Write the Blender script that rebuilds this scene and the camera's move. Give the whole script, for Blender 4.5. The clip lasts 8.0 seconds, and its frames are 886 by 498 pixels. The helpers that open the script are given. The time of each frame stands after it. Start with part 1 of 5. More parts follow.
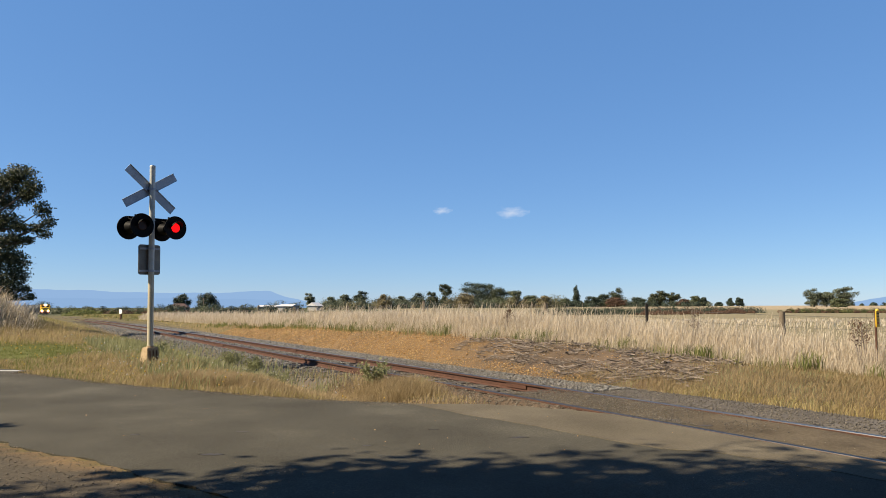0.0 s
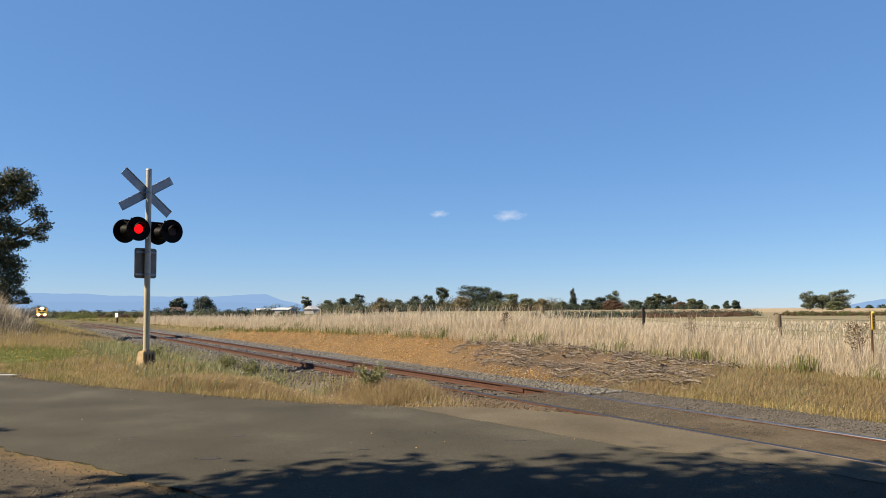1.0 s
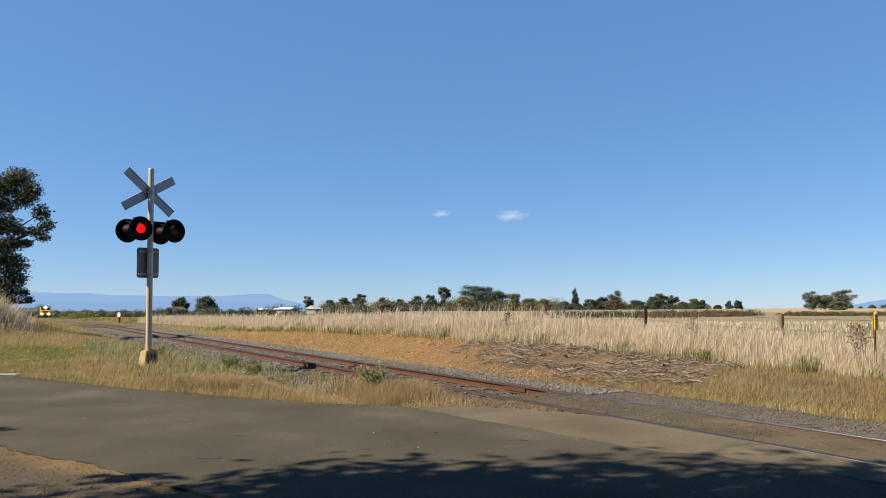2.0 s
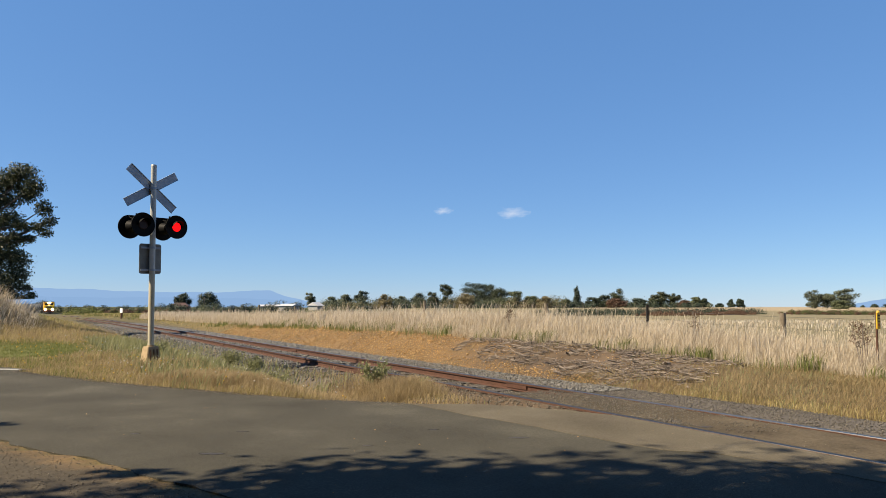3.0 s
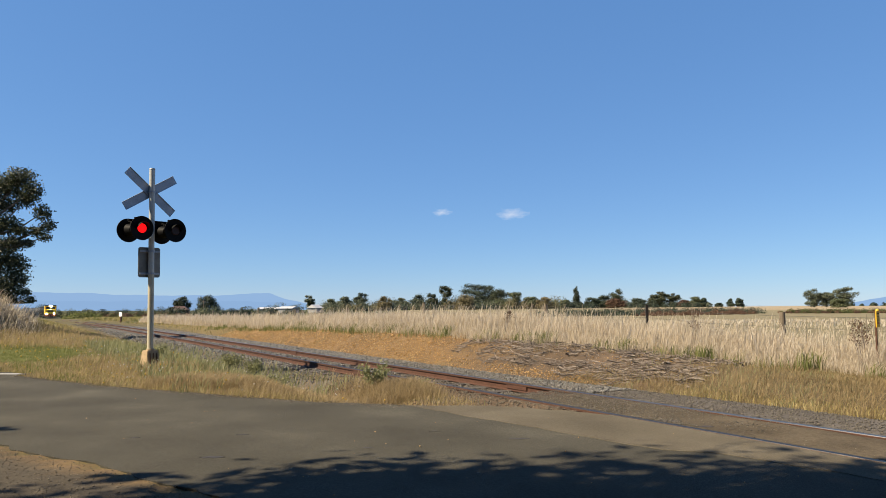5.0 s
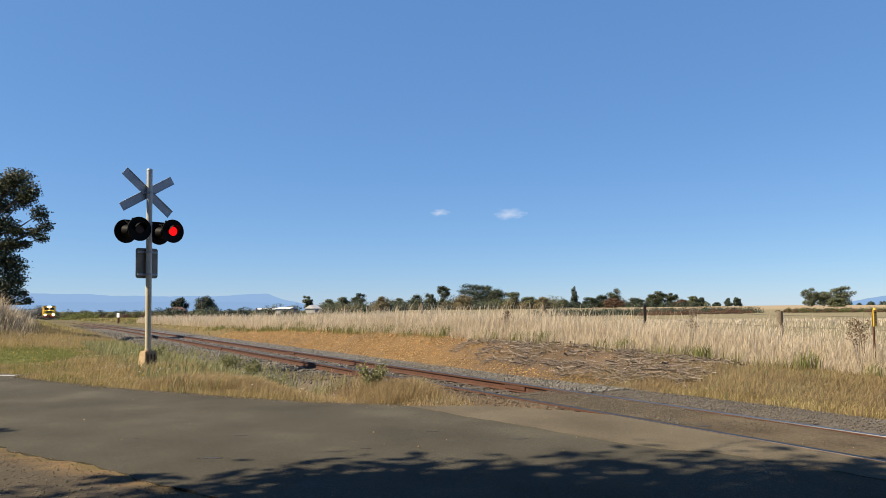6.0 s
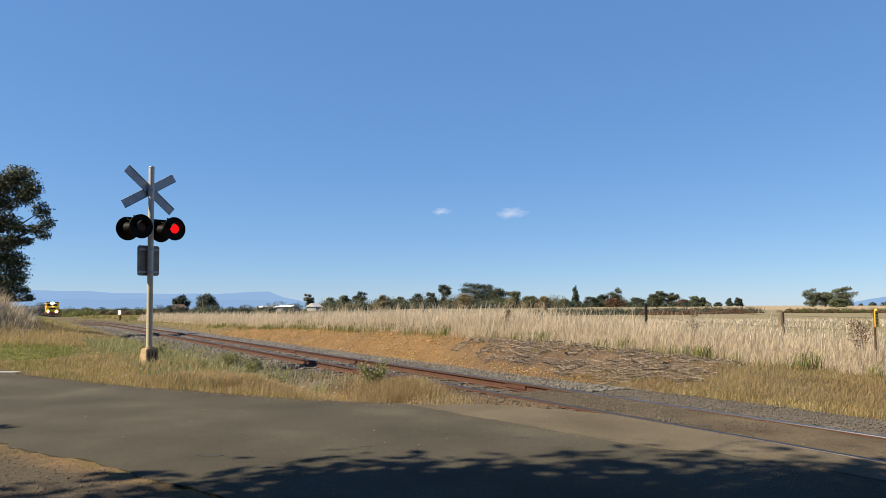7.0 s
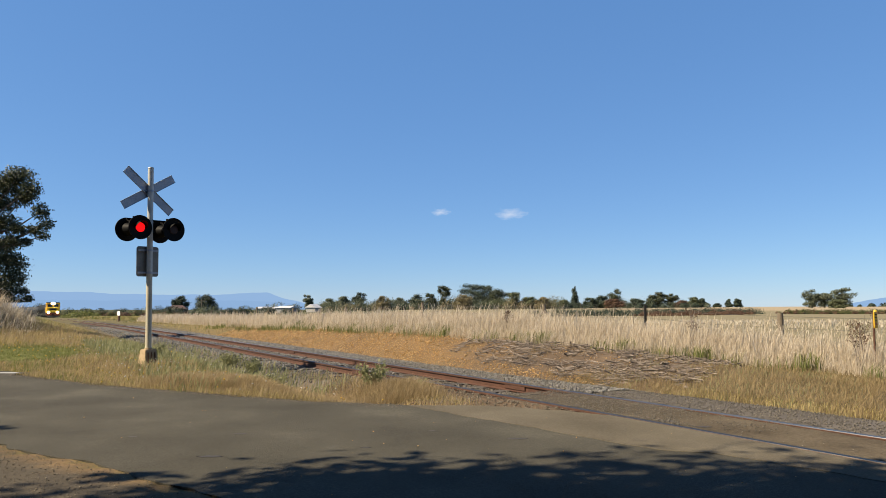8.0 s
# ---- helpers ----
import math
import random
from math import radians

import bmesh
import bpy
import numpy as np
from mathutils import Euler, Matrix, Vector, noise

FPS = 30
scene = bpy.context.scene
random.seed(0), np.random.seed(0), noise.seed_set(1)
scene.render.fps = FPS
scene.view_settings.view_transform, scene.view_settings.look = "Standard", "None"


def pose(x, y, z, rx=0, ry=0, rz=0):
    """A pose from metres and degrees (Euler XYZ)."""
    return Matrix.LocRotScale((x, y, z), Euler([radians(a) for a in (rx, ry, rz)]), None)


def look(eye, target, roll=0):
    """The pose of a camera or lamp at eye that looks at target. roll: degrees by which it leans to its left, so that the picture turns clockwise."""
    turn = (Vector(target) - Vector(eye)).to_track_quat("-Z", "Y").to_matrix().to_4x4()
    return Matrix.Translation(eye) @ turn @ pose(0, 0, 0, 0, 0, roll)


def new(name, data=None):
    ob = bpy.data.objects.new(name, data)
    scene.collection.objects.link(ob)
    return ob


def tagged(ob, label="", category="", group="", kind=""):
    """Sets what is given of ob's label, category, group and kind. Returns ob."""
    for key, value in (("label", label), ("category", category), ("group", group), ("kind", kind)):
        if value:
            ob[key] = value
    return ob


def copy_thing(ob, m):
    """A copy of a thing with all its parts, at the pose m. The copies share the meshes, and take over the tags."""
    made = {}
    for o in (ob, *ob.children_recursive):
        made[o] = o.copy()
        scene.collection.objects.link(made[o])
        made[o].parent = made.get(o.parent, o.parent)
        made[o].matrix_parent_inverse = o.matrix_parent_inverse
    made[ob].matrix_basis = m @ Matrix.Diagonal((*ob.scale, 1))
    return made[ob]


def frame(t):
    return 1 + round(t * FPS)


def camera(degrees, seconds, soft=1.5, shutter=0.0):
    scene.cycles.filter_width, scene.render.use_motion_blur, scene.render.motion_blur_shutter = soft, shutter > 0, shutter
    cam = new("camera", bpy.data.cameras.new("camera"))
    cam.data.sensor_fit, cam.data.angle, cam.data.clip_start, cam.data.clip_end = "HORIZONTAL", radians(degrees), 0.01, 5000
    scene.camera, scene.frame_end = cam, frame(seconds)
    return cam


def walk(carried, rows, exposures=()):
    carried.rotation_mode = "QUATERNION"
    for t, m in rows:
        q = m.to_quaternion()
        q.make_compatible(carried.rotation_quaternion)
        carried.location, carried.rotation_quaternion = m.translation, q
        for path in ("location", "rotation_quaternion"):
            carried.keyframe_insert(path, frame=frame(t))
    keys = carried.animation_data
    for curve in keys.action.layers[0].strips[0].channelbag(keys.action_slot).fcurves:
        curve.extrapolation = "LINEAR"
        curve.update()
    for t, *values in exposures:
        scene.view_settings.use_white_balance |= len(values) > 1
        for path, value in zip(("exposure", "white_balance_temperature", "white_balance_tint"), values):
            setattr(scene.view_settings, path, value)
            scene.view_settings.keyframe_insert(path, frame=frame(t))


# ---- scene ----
cam = camera(65, 8.0, soft=0.75)
EYE = Vector((0.0, 0.0, 1.22))


def aim(yaw, pitch, roll):
    """The hand-held camera's pose: degrees to the left, upward, and of lean."""
    a, b = radians(yaw), radians(pitch)
    way = Vector((-math.sin(a) * math.cos(b), math.cos(a) * math.cos(b), math.sin(b)))
    return look(EYE, EYE + way * 10, roll)


walk(cam, [
    (0.0, aim(0.000, 4.831, 0.000)), (0.5, aim(-0.007, 4.994, -0.070)), (1.0, aim(-0.264, 5.090, -0.083)),
    (1.5, aim(-0.178, 5.130, -0.143)), (3.0, aim(0.066, 4.846, 0.211)), (3.5, aim(-0.040, 4.803, 0.095)),
    (4.0, aim(-0.007, 4.931, -0.106)), (4.5, aim(0.045, 4.966, -0.147)), (6.0, aim(-0.181, 4.978, -0.345)),
    (6.5, aim(-0.179, 5.076, -0.259)), (7.0, aim(-0.067, 4.876, -0.077)), (7.5, aim(0.008, 4.815, -0.049)),
    (8.0, aim(-0.126, 4.953, -0.069))])

# ---- light: a clear afternoon, the sun over the left shoulder ----
SUN_ELEV, SUN_WAY = 45.0, Vector((0.955, 0.297))
world = bpy.data.worlds.new("sky")
scene.world = world
world.use_nodes = True
sky = world.node_tree.nodes.new("ShaderNodeTexSky")
sky.sky_type, sky.sun_disc = "NISHITA", False
sky.sun_elevation, sky.sun_rotation = radians(SUN_ELEV), math.atan2(-SUN_WAY.x, -SUN_WAY.y)
sky.altitude, sky.air_density, sky.dust_density, sky.ozone_density = 1300, 1.0, 0.1, 5.0
clear = world.node_tree.nodes.new("ShaderNodeMix")
clear.data_type, clear.blend_type = "RGBA", "MULTIPLY"
clear.inputs[0].default_value, clear.inputs[7].default_value = 1.0, (1.33, 1.32, 1.17, 1)
even = world.node_tree.nodes.new("ShaderNodeMix")
even.data_type = "RGBA"
even.inputs[0].default_value, even.inputs[7].default_value = 0.48, (1.25, 3.45, 8.35, 1)
world.node_tree.links.new(sky.outputs[0], clear.inputs[6])
world.node_tree.links.new(clear.outputs[2], even.inputs[6])
world.node_tree.links.new(even.outputs[2], world.node_tree.nodes["Background"].inputs[0])
world.node_tree.nodes["Background"].inputs[1].default_value = 0.041
sun = new("sun", bpy.data.lights.new("sun", "SUN"))
sun.data.energy, sun.data.angle, sun.data.color = 5.0, radians(0.53), (1.0, 0.83, 0.60)
sun.matrix_world = look((0, 0, 30), (SUN_WAY.x, SUN_WAY.y, 30 - math.tan(radians(SUN_ELEV))))
scene.view_settings.exposure = 1.29


# ---- materials ----
def material(name, colours, scale=6.0, rough=0.8, metal=0.0, bump=0.0, bump_scale=None, fine=8.0, attr="", island=0.0, trans=0.0, emit=None, glow=0.0, rand=0.0, spec=0.5, tight=0.2):
    """Noise at two scales over a ramp of colours. attr: a colour attribute that takes the ramp's place. island: variation from piece to piece."""
    m = bpy.data.materials.new(name)
    m.use_nodes = True
    nt = m.node_tree
    n, li = nt.nodes, nt.links
    b = n["Principled BSDF"]
    b.inputs["Roughness"].default_value, b.inputs["Metallic"].default_value = rough, metal
    b.inputs["Specular IOR Level"].default_value = spec
    co = n.new("ShaderNodeTexCoord")
    big = n.new("ShaderNodeTexNoise")
    big.inputs["Scale"].default_value, big.inputs["Detail"].default_value = scale, 5
    small = n.new("ShaderNodeTexNoise")
    small.inputs["Scale"].default_value, small.inputs["Detail"].default_value = scale * fine, 3
    for t in (big, small):
        li.new(co.outputs["Object"], t.inputs["Vector"])
    mix = n.new("ShaderNodeMix")
    mix.inputs[0].default_value = 0.45
    li.new(big.outputs[0], mix.inputs[2])
    li.new(small.outputs[0], mix.inputs[3])
    value = mix.outputs[0]
    if island or rand:
        if island:
            src = n.new("ShaderNodeNewGeometry").outputs["Random Per Island"]
        else:
            src = n.new("ShaderNodeObjectInfo").outputs["Random"]
        mix2 = n.new("ShaderNodeMix")
        mix2.inputs[0].default_value = island or rand
        li.new(value, mix2.inputs[2])
        li.new(src, mix2.inputs[3])
        value = mix2.outputs[0]
    ramp = n.new("ShaderNodeValToRGB")
    lo, hi = (0.02, 0.98) if island > 0.6 else (0.5 - tight, 0.5 + tight)
    el = ramp.color_ramp.elements
    for i, c in enumerate(colours):
        p = lo + (hi - lo) * i / max(1, len(colours) - 1)
        e = el[i] if i < 2 else el.new(p)
        e.position, e.color = p, (*c, 1)
    li.new(value, ramp.inputs[0])
    out = ramp.outputs[0]
    if attr:
        at = n.new("ShaderNodeAttribute")
        at.attribute_name = attr
        mu = n.new("ShaderNodeMix")
        mu.data_type, mu.blend_type = "RGBA", "MULTIPLY"
        mu.inputs[0].default_value = 1.0
        li.new(at.outputs["Color"], mu.inputs[6])
        li.new(out, mu.inputs[7])
        out = mu.outputs[2]
    li.new(out, b.inputs["Base Color"])
    if bump:
        bn = n.new("ShaderNodeBump")
        bn.inputs["Strength"].default_value, bn.inputs["Distance"].default_value = bump, 0.02
        if bump_scale:
            t = n.new("ShaderNodeTexNoise")
            t.inputs["Scale"].default_value, t.inputs["Detail"].default_value = bump_scale, 4
            li.new(co.outputs["Object"], t.inputs["Vector"])
            li.new(t.outputs[0], bn.inputs["Height"])
        else:
            li.new(small.outputs[0], bn.inputs["Height"])
        li.new(bn.outputs[0], b.inputs["Normal"])
    if trans:
        tr = n.new("ShaderNodeBsdfTranslucent")
        li.new(out, tr.inputs[0])
        ms = n.new("ShaderNodeMixShader")
        ms.inputs[0].default_value = trans
        li.new(b.outputs[0], ms.inputs[1])
        li.new(tr.outputs[0], ms.inputs[2])
        li.new(ms.outputs[0], n["Material Output"].inputs[0])
    if emit:
        b.inputs["Emission Color"].default_value, b.inputs["Emission Strength"].default_value = (*emit, 1), glow
    return m


def grey(v, warm=0.0):
    return (v * (1 + warm), v, v * (1 - warm))


M = {
    "ground": material("soil_and_dry_turf", [grey(0.62), grey(1.0), grey(1.4)], 2.2, 0.95, bump=0.6, bump_scale=40, attr="soil", fine=14, spec=0.15),
    "asphalt": material("old_dark_asphalt", [(0.036, 0.034, 0.0265), (0.049, 0.0465, 0.0365), (0.056, 0.053, 0.042), (0.082, 0.078, 0.061)], 0.8, 0.9, bump=0.6, bump_scale=160, fine=75, tight=0.13, spec=0.12),
    "apron": material("pale_worn_asphalt", [(0.066, 0.057, 0.041), (0.087, 0.076, 0.055), (0.098, 0.086, 0.063), (0.122, 0.108, 0.080)], 1.0, 0.9, bump=0.6, bump_scale=140, fine=70, tight=0.12, spec=0.12),
    "infill": material("dirty_crossing_infill", [(0.045, 0.036, 0.024), (0.075, 0.061, 0.042), (0.105, 0.087, 0.060)], 1.6, 0.95, bump=0.8, bump_scale=70, fine=25, tight=0.14, spec=0.12),
    "tar": material("tar_and_pothole_dark", [(0.014, 0.012, 0.011), (0.028, 0.025, 0.021)], 20, 0.7),
    "paint": material("worn_white_road_paint", [(0.22, 0.22, 0.205), (0.36, 0.36, 0.345)], 8, 0.7),
    "stone": material("grey_ballast_stone", [(0.040, 0.040, 0.038), (0.080, 0.079, 0.076), (0.125, 0.124, 0.118), (0.175, 0.170, 0.155)], 5, 0.9, island=0.75),
    "gravel": material("fine_grey_gravel", [(0.032, 0.029, 0.025), (0.063, 0.058, 0.050), (0.095, 0.087, 0.074), (0.169, 0.148, 0.116)], 5, 0.92, island=0.75),
    "ochre_stone": material("ochre_gravel", [(0.150, 0.085, 0.030), (0.260, 0.155, 0.055), (0.345, 0.222, 0.092), (0.400, 0.305, 0.175)], 5, 0.95, island=0.75),
    "brown_stone": material("brown_shoulder_grit", [(0.050, 0.043, 0.033), (0.100, 0.086, 0.066), (0.190, 0.165, 0.128)], 5, 0.95, island=0.75),
    "rust": material("rusty_rail_steel", [(0.033, 0.014, 0.009), (0.060, 0.025, 0.014), (0.085, 0.038, 0.023)], 9, 0.85, 0.2, bump=0.4),
    "polished": material("polished_rail_head", [(0.07, 0.068, 0.070), (0.13, 0.13, 0.135)], 12, 0.32, 1.0),
    "worn_head": material("dirty_rail_head", [(0.035, 0.030, 0.027), (0.065, 0.060, 0.058)], 12, 0.45, 0.9),
    "sleeper": material("weathered_sleeper", [(0.027, 0.022, 0.019), (0.055, 0.046, 0.039)], 12, 0.95, bump=0.5, rand=0.3),
    "galv": material("painted_pole_cream", [(0.300, 0.270, 0.180), (0.385, 0.355, 0.260), (0.430, 0.405, 0.320)], 5, 0.5, 0.05, bump=0.1),
    "zinc": material("weathered_zinc_pole", [(0.300, 0.310, 0.285), (0.375, 0.385, 0.362), (0.440, 0.450, 0.430)], 5, 0.5, 0.15, bump=0.1),
    "cast": material("ochre_painted_cast_base", [(0.180, 0.128, 0.066), (0.262, 0.195, 0.108), (0.320, 0.248, 0.150)], 9, 0.75, bump=0.3),
    "rust_streak": material("rusted_base_rib", [(0.064, 0.027, 0.011), (0.119, 0.060, 0.027)], 12, 0.9, bump=0.4),
    "sheet": material("bare_aluminium_sign_back", [(0.195, 0.222, 0.262), (0.262, 0.296, 0.345), (0.320, 0.358, 0.412)], 4, 0.5, 0.35, bump=0.05),
    "sign_back": material("dull_sign_back", [(0.110, 0.108, 0.095), (0.160, 0.156, 0.138), (0.200, 0.195, 0.170)], 4, 0.55, 0.3, bump=0.05),
    "black": material("matt_black_paint", [(0.002, 0.002, 0.002), (0.004, 0.004, 0.004)], 9, 0.6, spec=0.10),
    "dark_lens": material("unlit_red_lens", [(0.012, 0.003, 0.003), (0.024, 0.006, 0.006)], 60, 0.45, spec=0.25),
    "red_lit": material("lit_red_lens", [(0.200, 0.003, 0.003), (0.240, 0.004, 0.004)], 60, 0.6, emit=(1.0, 0.006, 0.008), glow=0.55, spec=0.1),
    "loco_yellow": material("locomotive_yellow_paint", [(0.78, 0.44, 0.015), (0.86, 0.52, 0.025)], 2, 0.45),
    "loco_dark": material("locomotive_dark_grey_paint", [(0.016, 0.015, 0.015), (0.027, 0.027, 0.025)], 3, 0.6),
    "loco_red": material("locomotive_orange_red_paint", [(0.300, 0.060, 0.015), (0.370, 0.085, 0.020)], 3, 0.5),
    "glass": material("dark_cab_glass", [(0.012, 0.014, 0.018), (0.02, 0.022, 0.026)], 3, 0.08),
    "lamp_lit": material("lit_warm_headlight", [(0.9, 0.8, 0.6), (1, 0.9, 0.7)], 3, 0.3, emit=(1.0, 0.80, 0.50), glow=60),
    "wagon": material("grimy_grey_tank_steel", [(0.030, 0.031, 0.030), (0.052, 0.054, 0.052), (0.085, 0.085, 0.080)], 1.2, 0.6, 0.2),
    "under": material("black_running_gear", [(0.006, 0.005, 0.004), (0.014, 0.012, 0.010)], 4, 0.8),
    "straw": material("tall_dry_grass", [(0.335, 0.278, 0.190), (0.435, 0.370, 0.272), (0.510, 0.446, 0.345), (0.590, 0.528, 0.425)], 0.35, 0.8, island=0.6, trans=0.5, tight=0.3),
    "gold": material("short_golden_grass", [(0.190, 0.155, 0.048), (0.265, 0.218, 0.075), (0.330, 0.275, 0.115), (0.380, 0.325, 0.170)], 0.5, 0.85, island=0.6, trans=0.4, tight=0.3),
    "haze_grass": material("fine_seeding_grass", [(0.205, 0.155, 0.078), (0.275, 0.212, 0.115), (0.340, 0.270, 0.160)], 0.5, 0.85, island=0.6, trans=0.45, tight=0.3),
    "brown_seed": material("brown_seeding_grass", [(0.150, 0.110, 0.050), (0.210, 0.158, 0.076), (0.270, 0.210, 0.115)], 0.5, 0.85, island=0.6, trans=0.4, tight=0.3),
    "green": material("green_grass", [(0.065, 0.085, 0.016), (0.118, 0.138, 0.032), (0.190, 0.185, 0.058)], 0.6, 0.7, island=0.7, trans=0.4),
    "weed": material("grey_green_weed", [(0.115, 0.128, 0.050), (0.190, 0.200, 0.092), (0.270, 0.262, 0.140)], 0.6, 0.7, island=0.7, trans=0.45),
    "flower_y": material("yellow_flower", [(0.321, 0.206, 0.009), (0.367, 0.252, 0.019)], 3, 0.7),
    "flower_w": material("white_flower", [(0.285, 0.275, 0.239), (0.367, 0.358, 0.321)], 3, 0.7),
    "twig": material("dry_fallen_sticks", [(0.060, 0.049, 0.040), (0.135, 0.112, 0.094), (0.250, 0.214, 0.180)], 3, 0.9, island=0.75),
    "bark": material("gum_tree_bark", [(0.046, 0.037, 0.027), (0.101, 0.085, 0.069), (0.147, 0.128, 0.105)], 2, 0.9, bump=0.5),
    "gum": material("eucalypt_leaves", [(0.011, 0.017, 0.007), (0.025, 0.035, 0.012), (0.047, 0.056, 0.021), (0.082, 0.084, 0.032)], 0.25, 0.55, island=0.65, trans=0.2),
    "pine": material("dark_cypress_foliage", [(0.009, 0.018, 0.009), (0.019, 0.033, 0.016), (0.034, 0.051, 0.024)], 0.2, 0.7, island=0.4, tight=0.27, trans=0.1),
    "olive": material("olive_green_foliage", [(0.036, 0.048, 0.017), (0.066, 0.079, 0.032), (0.099, 0.107, 0.046)], 0.2, 0.7, island=0.4, tight=0.27, trans=0.15),
    "blue_gum": material("grey_green_gum_foliage", [(0.038, 0.050, 0.028), (0.066, 0.079, 0.043), (0.099, 0.109, 0.061)], 0.2, 0.7, island=0.4, tight=0.27, trans=0.15),
    "autumn": material("russet_foliage", [(0.046, 0.024, 0.013), (0.082, 0.043, 0.023), (0.115, 0.069, 0.039)], 0.2, 0.8, island=0.4, tight=0.27, trans=0.15),
    "tan_tree": material("fading_tan_foliage", [(0.082, 0.066, 0.032), (0.138, 0.115, 0.055), (0.182, 0.157, 0.081)], 0.2, 0.8, island=0.4, tight=0.27, trans=0.15),
    "gorse": material("yellow_green_gorse", [(0.022, 0.033, 0.008), (0.050, 0.061, 0.012), (0.105, 0.097, 0.017)], 0.2, 0.8, island=0.4, tight=0.27, trans=0.1),
    "post": material("weathered_fence_wood", [(0.073, 0.060, 0.042), (0.124, 0.101, 0.073), (0.165, 0.142, 0.108)], 8, 0.9, bump=0.4),
    "iron": material("dark_steel_post", [(0.009, 0.009, 0.008), (0.023, 0.020, 0.019)], 8, 0.7, 0.4),
    "wire": material("fence_wire", [(0.073, 0.069, 0.064), (0.119, 0.115, 0.110)], 8, 0.5, 0.8),
    "marker_yellow": material("yellow_marker_plastic", [(0.480, 0.290, 0.006), (0.540, 0.345, 0.012)], 5, 0.5),
    "white": material("white_painted_board", [(0.72, 0.72, 0.70), (0.82, 0.82, 0.80)], 4, 0.6),
    "roof_red": material("red_tile_roof", [(0.038, 0.019, 0.015), (0.061, 0.031, 0.024)], 1.5, 0.8),
    "wall_brick": material("brown_brick_wall", [(0.064, 0.042, 0.032), (0.101, 0.069, 0.050)], 1.5, 0.9),
    "roof_white": material("white_steel_roof", [(0.320, 0.325, 0.335), (0.420, 0.425, 0.435)], 1.0, 0.5),
    "wall_white": material("pale_shed_wall", [(0.206, 0.211, 0.211), (0.266, 0.266, 0.262)], 1.0, 0.7),
}


# ---- building helpers ----
def part(name, bm, mat, parent=None, label=""):
    """Links a bmesh as one mesh object under a thing or a part."""
    me = bpy.data.meshes.new(name)
    bm.to_mesh(me)
    bm.free()
    me.materials.append(M[mat])
    ob = new(name, me)
    if parent is not None:
        ob.parent = parent
    if label:
        ob["label"] = label
    return ob


def box(bm, size, m=Matrix(), bevel=0.0):
    vs = bmesh.ops.create_cube(bm, size=1.0, matrix=m @ Matrix.Diagonal((*size, 1)))["verts"]
    if bevel:
        es = list({e for v in vs for e in v.link_edges})
        bmesh.ops.bevel(bm, geom=es, offset=bevel, segments=2, affect="EDGES", profile=0.6)
    return bm


def rod(bm, a, b, r1, r2=None, seg=10, caps=True):
    a, b = Vector(a), Vector(b)
    r2 = r1 if r2 is None else r2
    q = (b - a).to_track_quat("Z", "Y").to_matrix().to_4x4()
    bmesh.ops.create_cone(bm, cap_ends=caps, segments=seg, radius1=r1, radius2=r2, depth=(b - a).length, matrix=Matrix.Translation((a + b) / 2) @ q)
    return bm


def smooth(ob, angle=35):
    ob.data.shade_smooth()
    ob.data.set_sharp_from_angle(angle=radians(angle))
    return ob


def array_mesh(name, verts, faces, mat, k=3):
    """A mesh from computed arrays: verts (n, 3), faces (m, k)."""
    me = bpy.data.meshes.new(name)
    verts, faces = np.asarray(verts, np.float32), np.asarray(faces, np.int32)
    me.vertices.add(len(verts))
    me.vertices.foreach_set("co", verts.ravel())
    me.loops.add(faces.size)
    me.loops.foreach_set("vertex_index", faces.ravel())
    me.polygons.add(len(faces))
    me.polygons.foreach_set("loop_start", np.arange(0, faces.size, k, dtype=np.int32))
    me.update(calc_edges=True)
    me.materials.append(M[mat])
    return new(name, me)


def thing(name, m, label, category, group="", kind=""):
    ob = new(name)
    ob.empty_display_size = 0.3
    ob.matrix_basis = m
    return tagged(ob, label, category, group, kind)


# ---- the lie of the land ----
# The line runs straight: s metres along it (away from the camera), v metres across it (positive beyond the far rail).
ALONG, ACROSS, MIDDLE = np.array((-0.5150, 0.8572)), np.array((0.8572, 0.5150)), 6.52


def sv(x, y):
    return ALONG[0] * x + ALONG[1] * y, ACROSS[0] * x + ACROSS[1] * y - MIDDLE


def xy(s, v):
    w = v + MIDDLE
    return ALONG[0] * s + ACROSS[0] * w, ALONG[1] * s + ACROSS[1] * w


def step(a, b, x):
    t = np.clip((x - a) / (b - a), 0, 1)
    return t * t * (3 - 2 * t)


def line_z(y):
    """The height of the rail heads: level at the crossing, falling gently away."""
    return -0.0066 * (np.logaddexp(0, (y - 52) / 12) * 12) * (1 - step(250, 420, y)) - 1.5 * step(250, 420, y)


def wave(x, y, k, seed):
    return (np.sin(x * k + seed) * np.cos(y * k * 0.83 - seed * 1.7) + 0.5 * np.sin(x * k * 2.3 - y * k * 1.9 + seed * 3.1)
            + 0.3 * np.sin(x * k * 4.1 + y * k * 3.7 + seed)) / 1.8


def bank_h(s):
    return np.interp(s, [-20, 3, 6, 13, 18, 28, 36, 60, 120], [0.0, 0.02, 0.10, 0.44, 0.56, 0.50, 0.34, 0.26, 0.2])


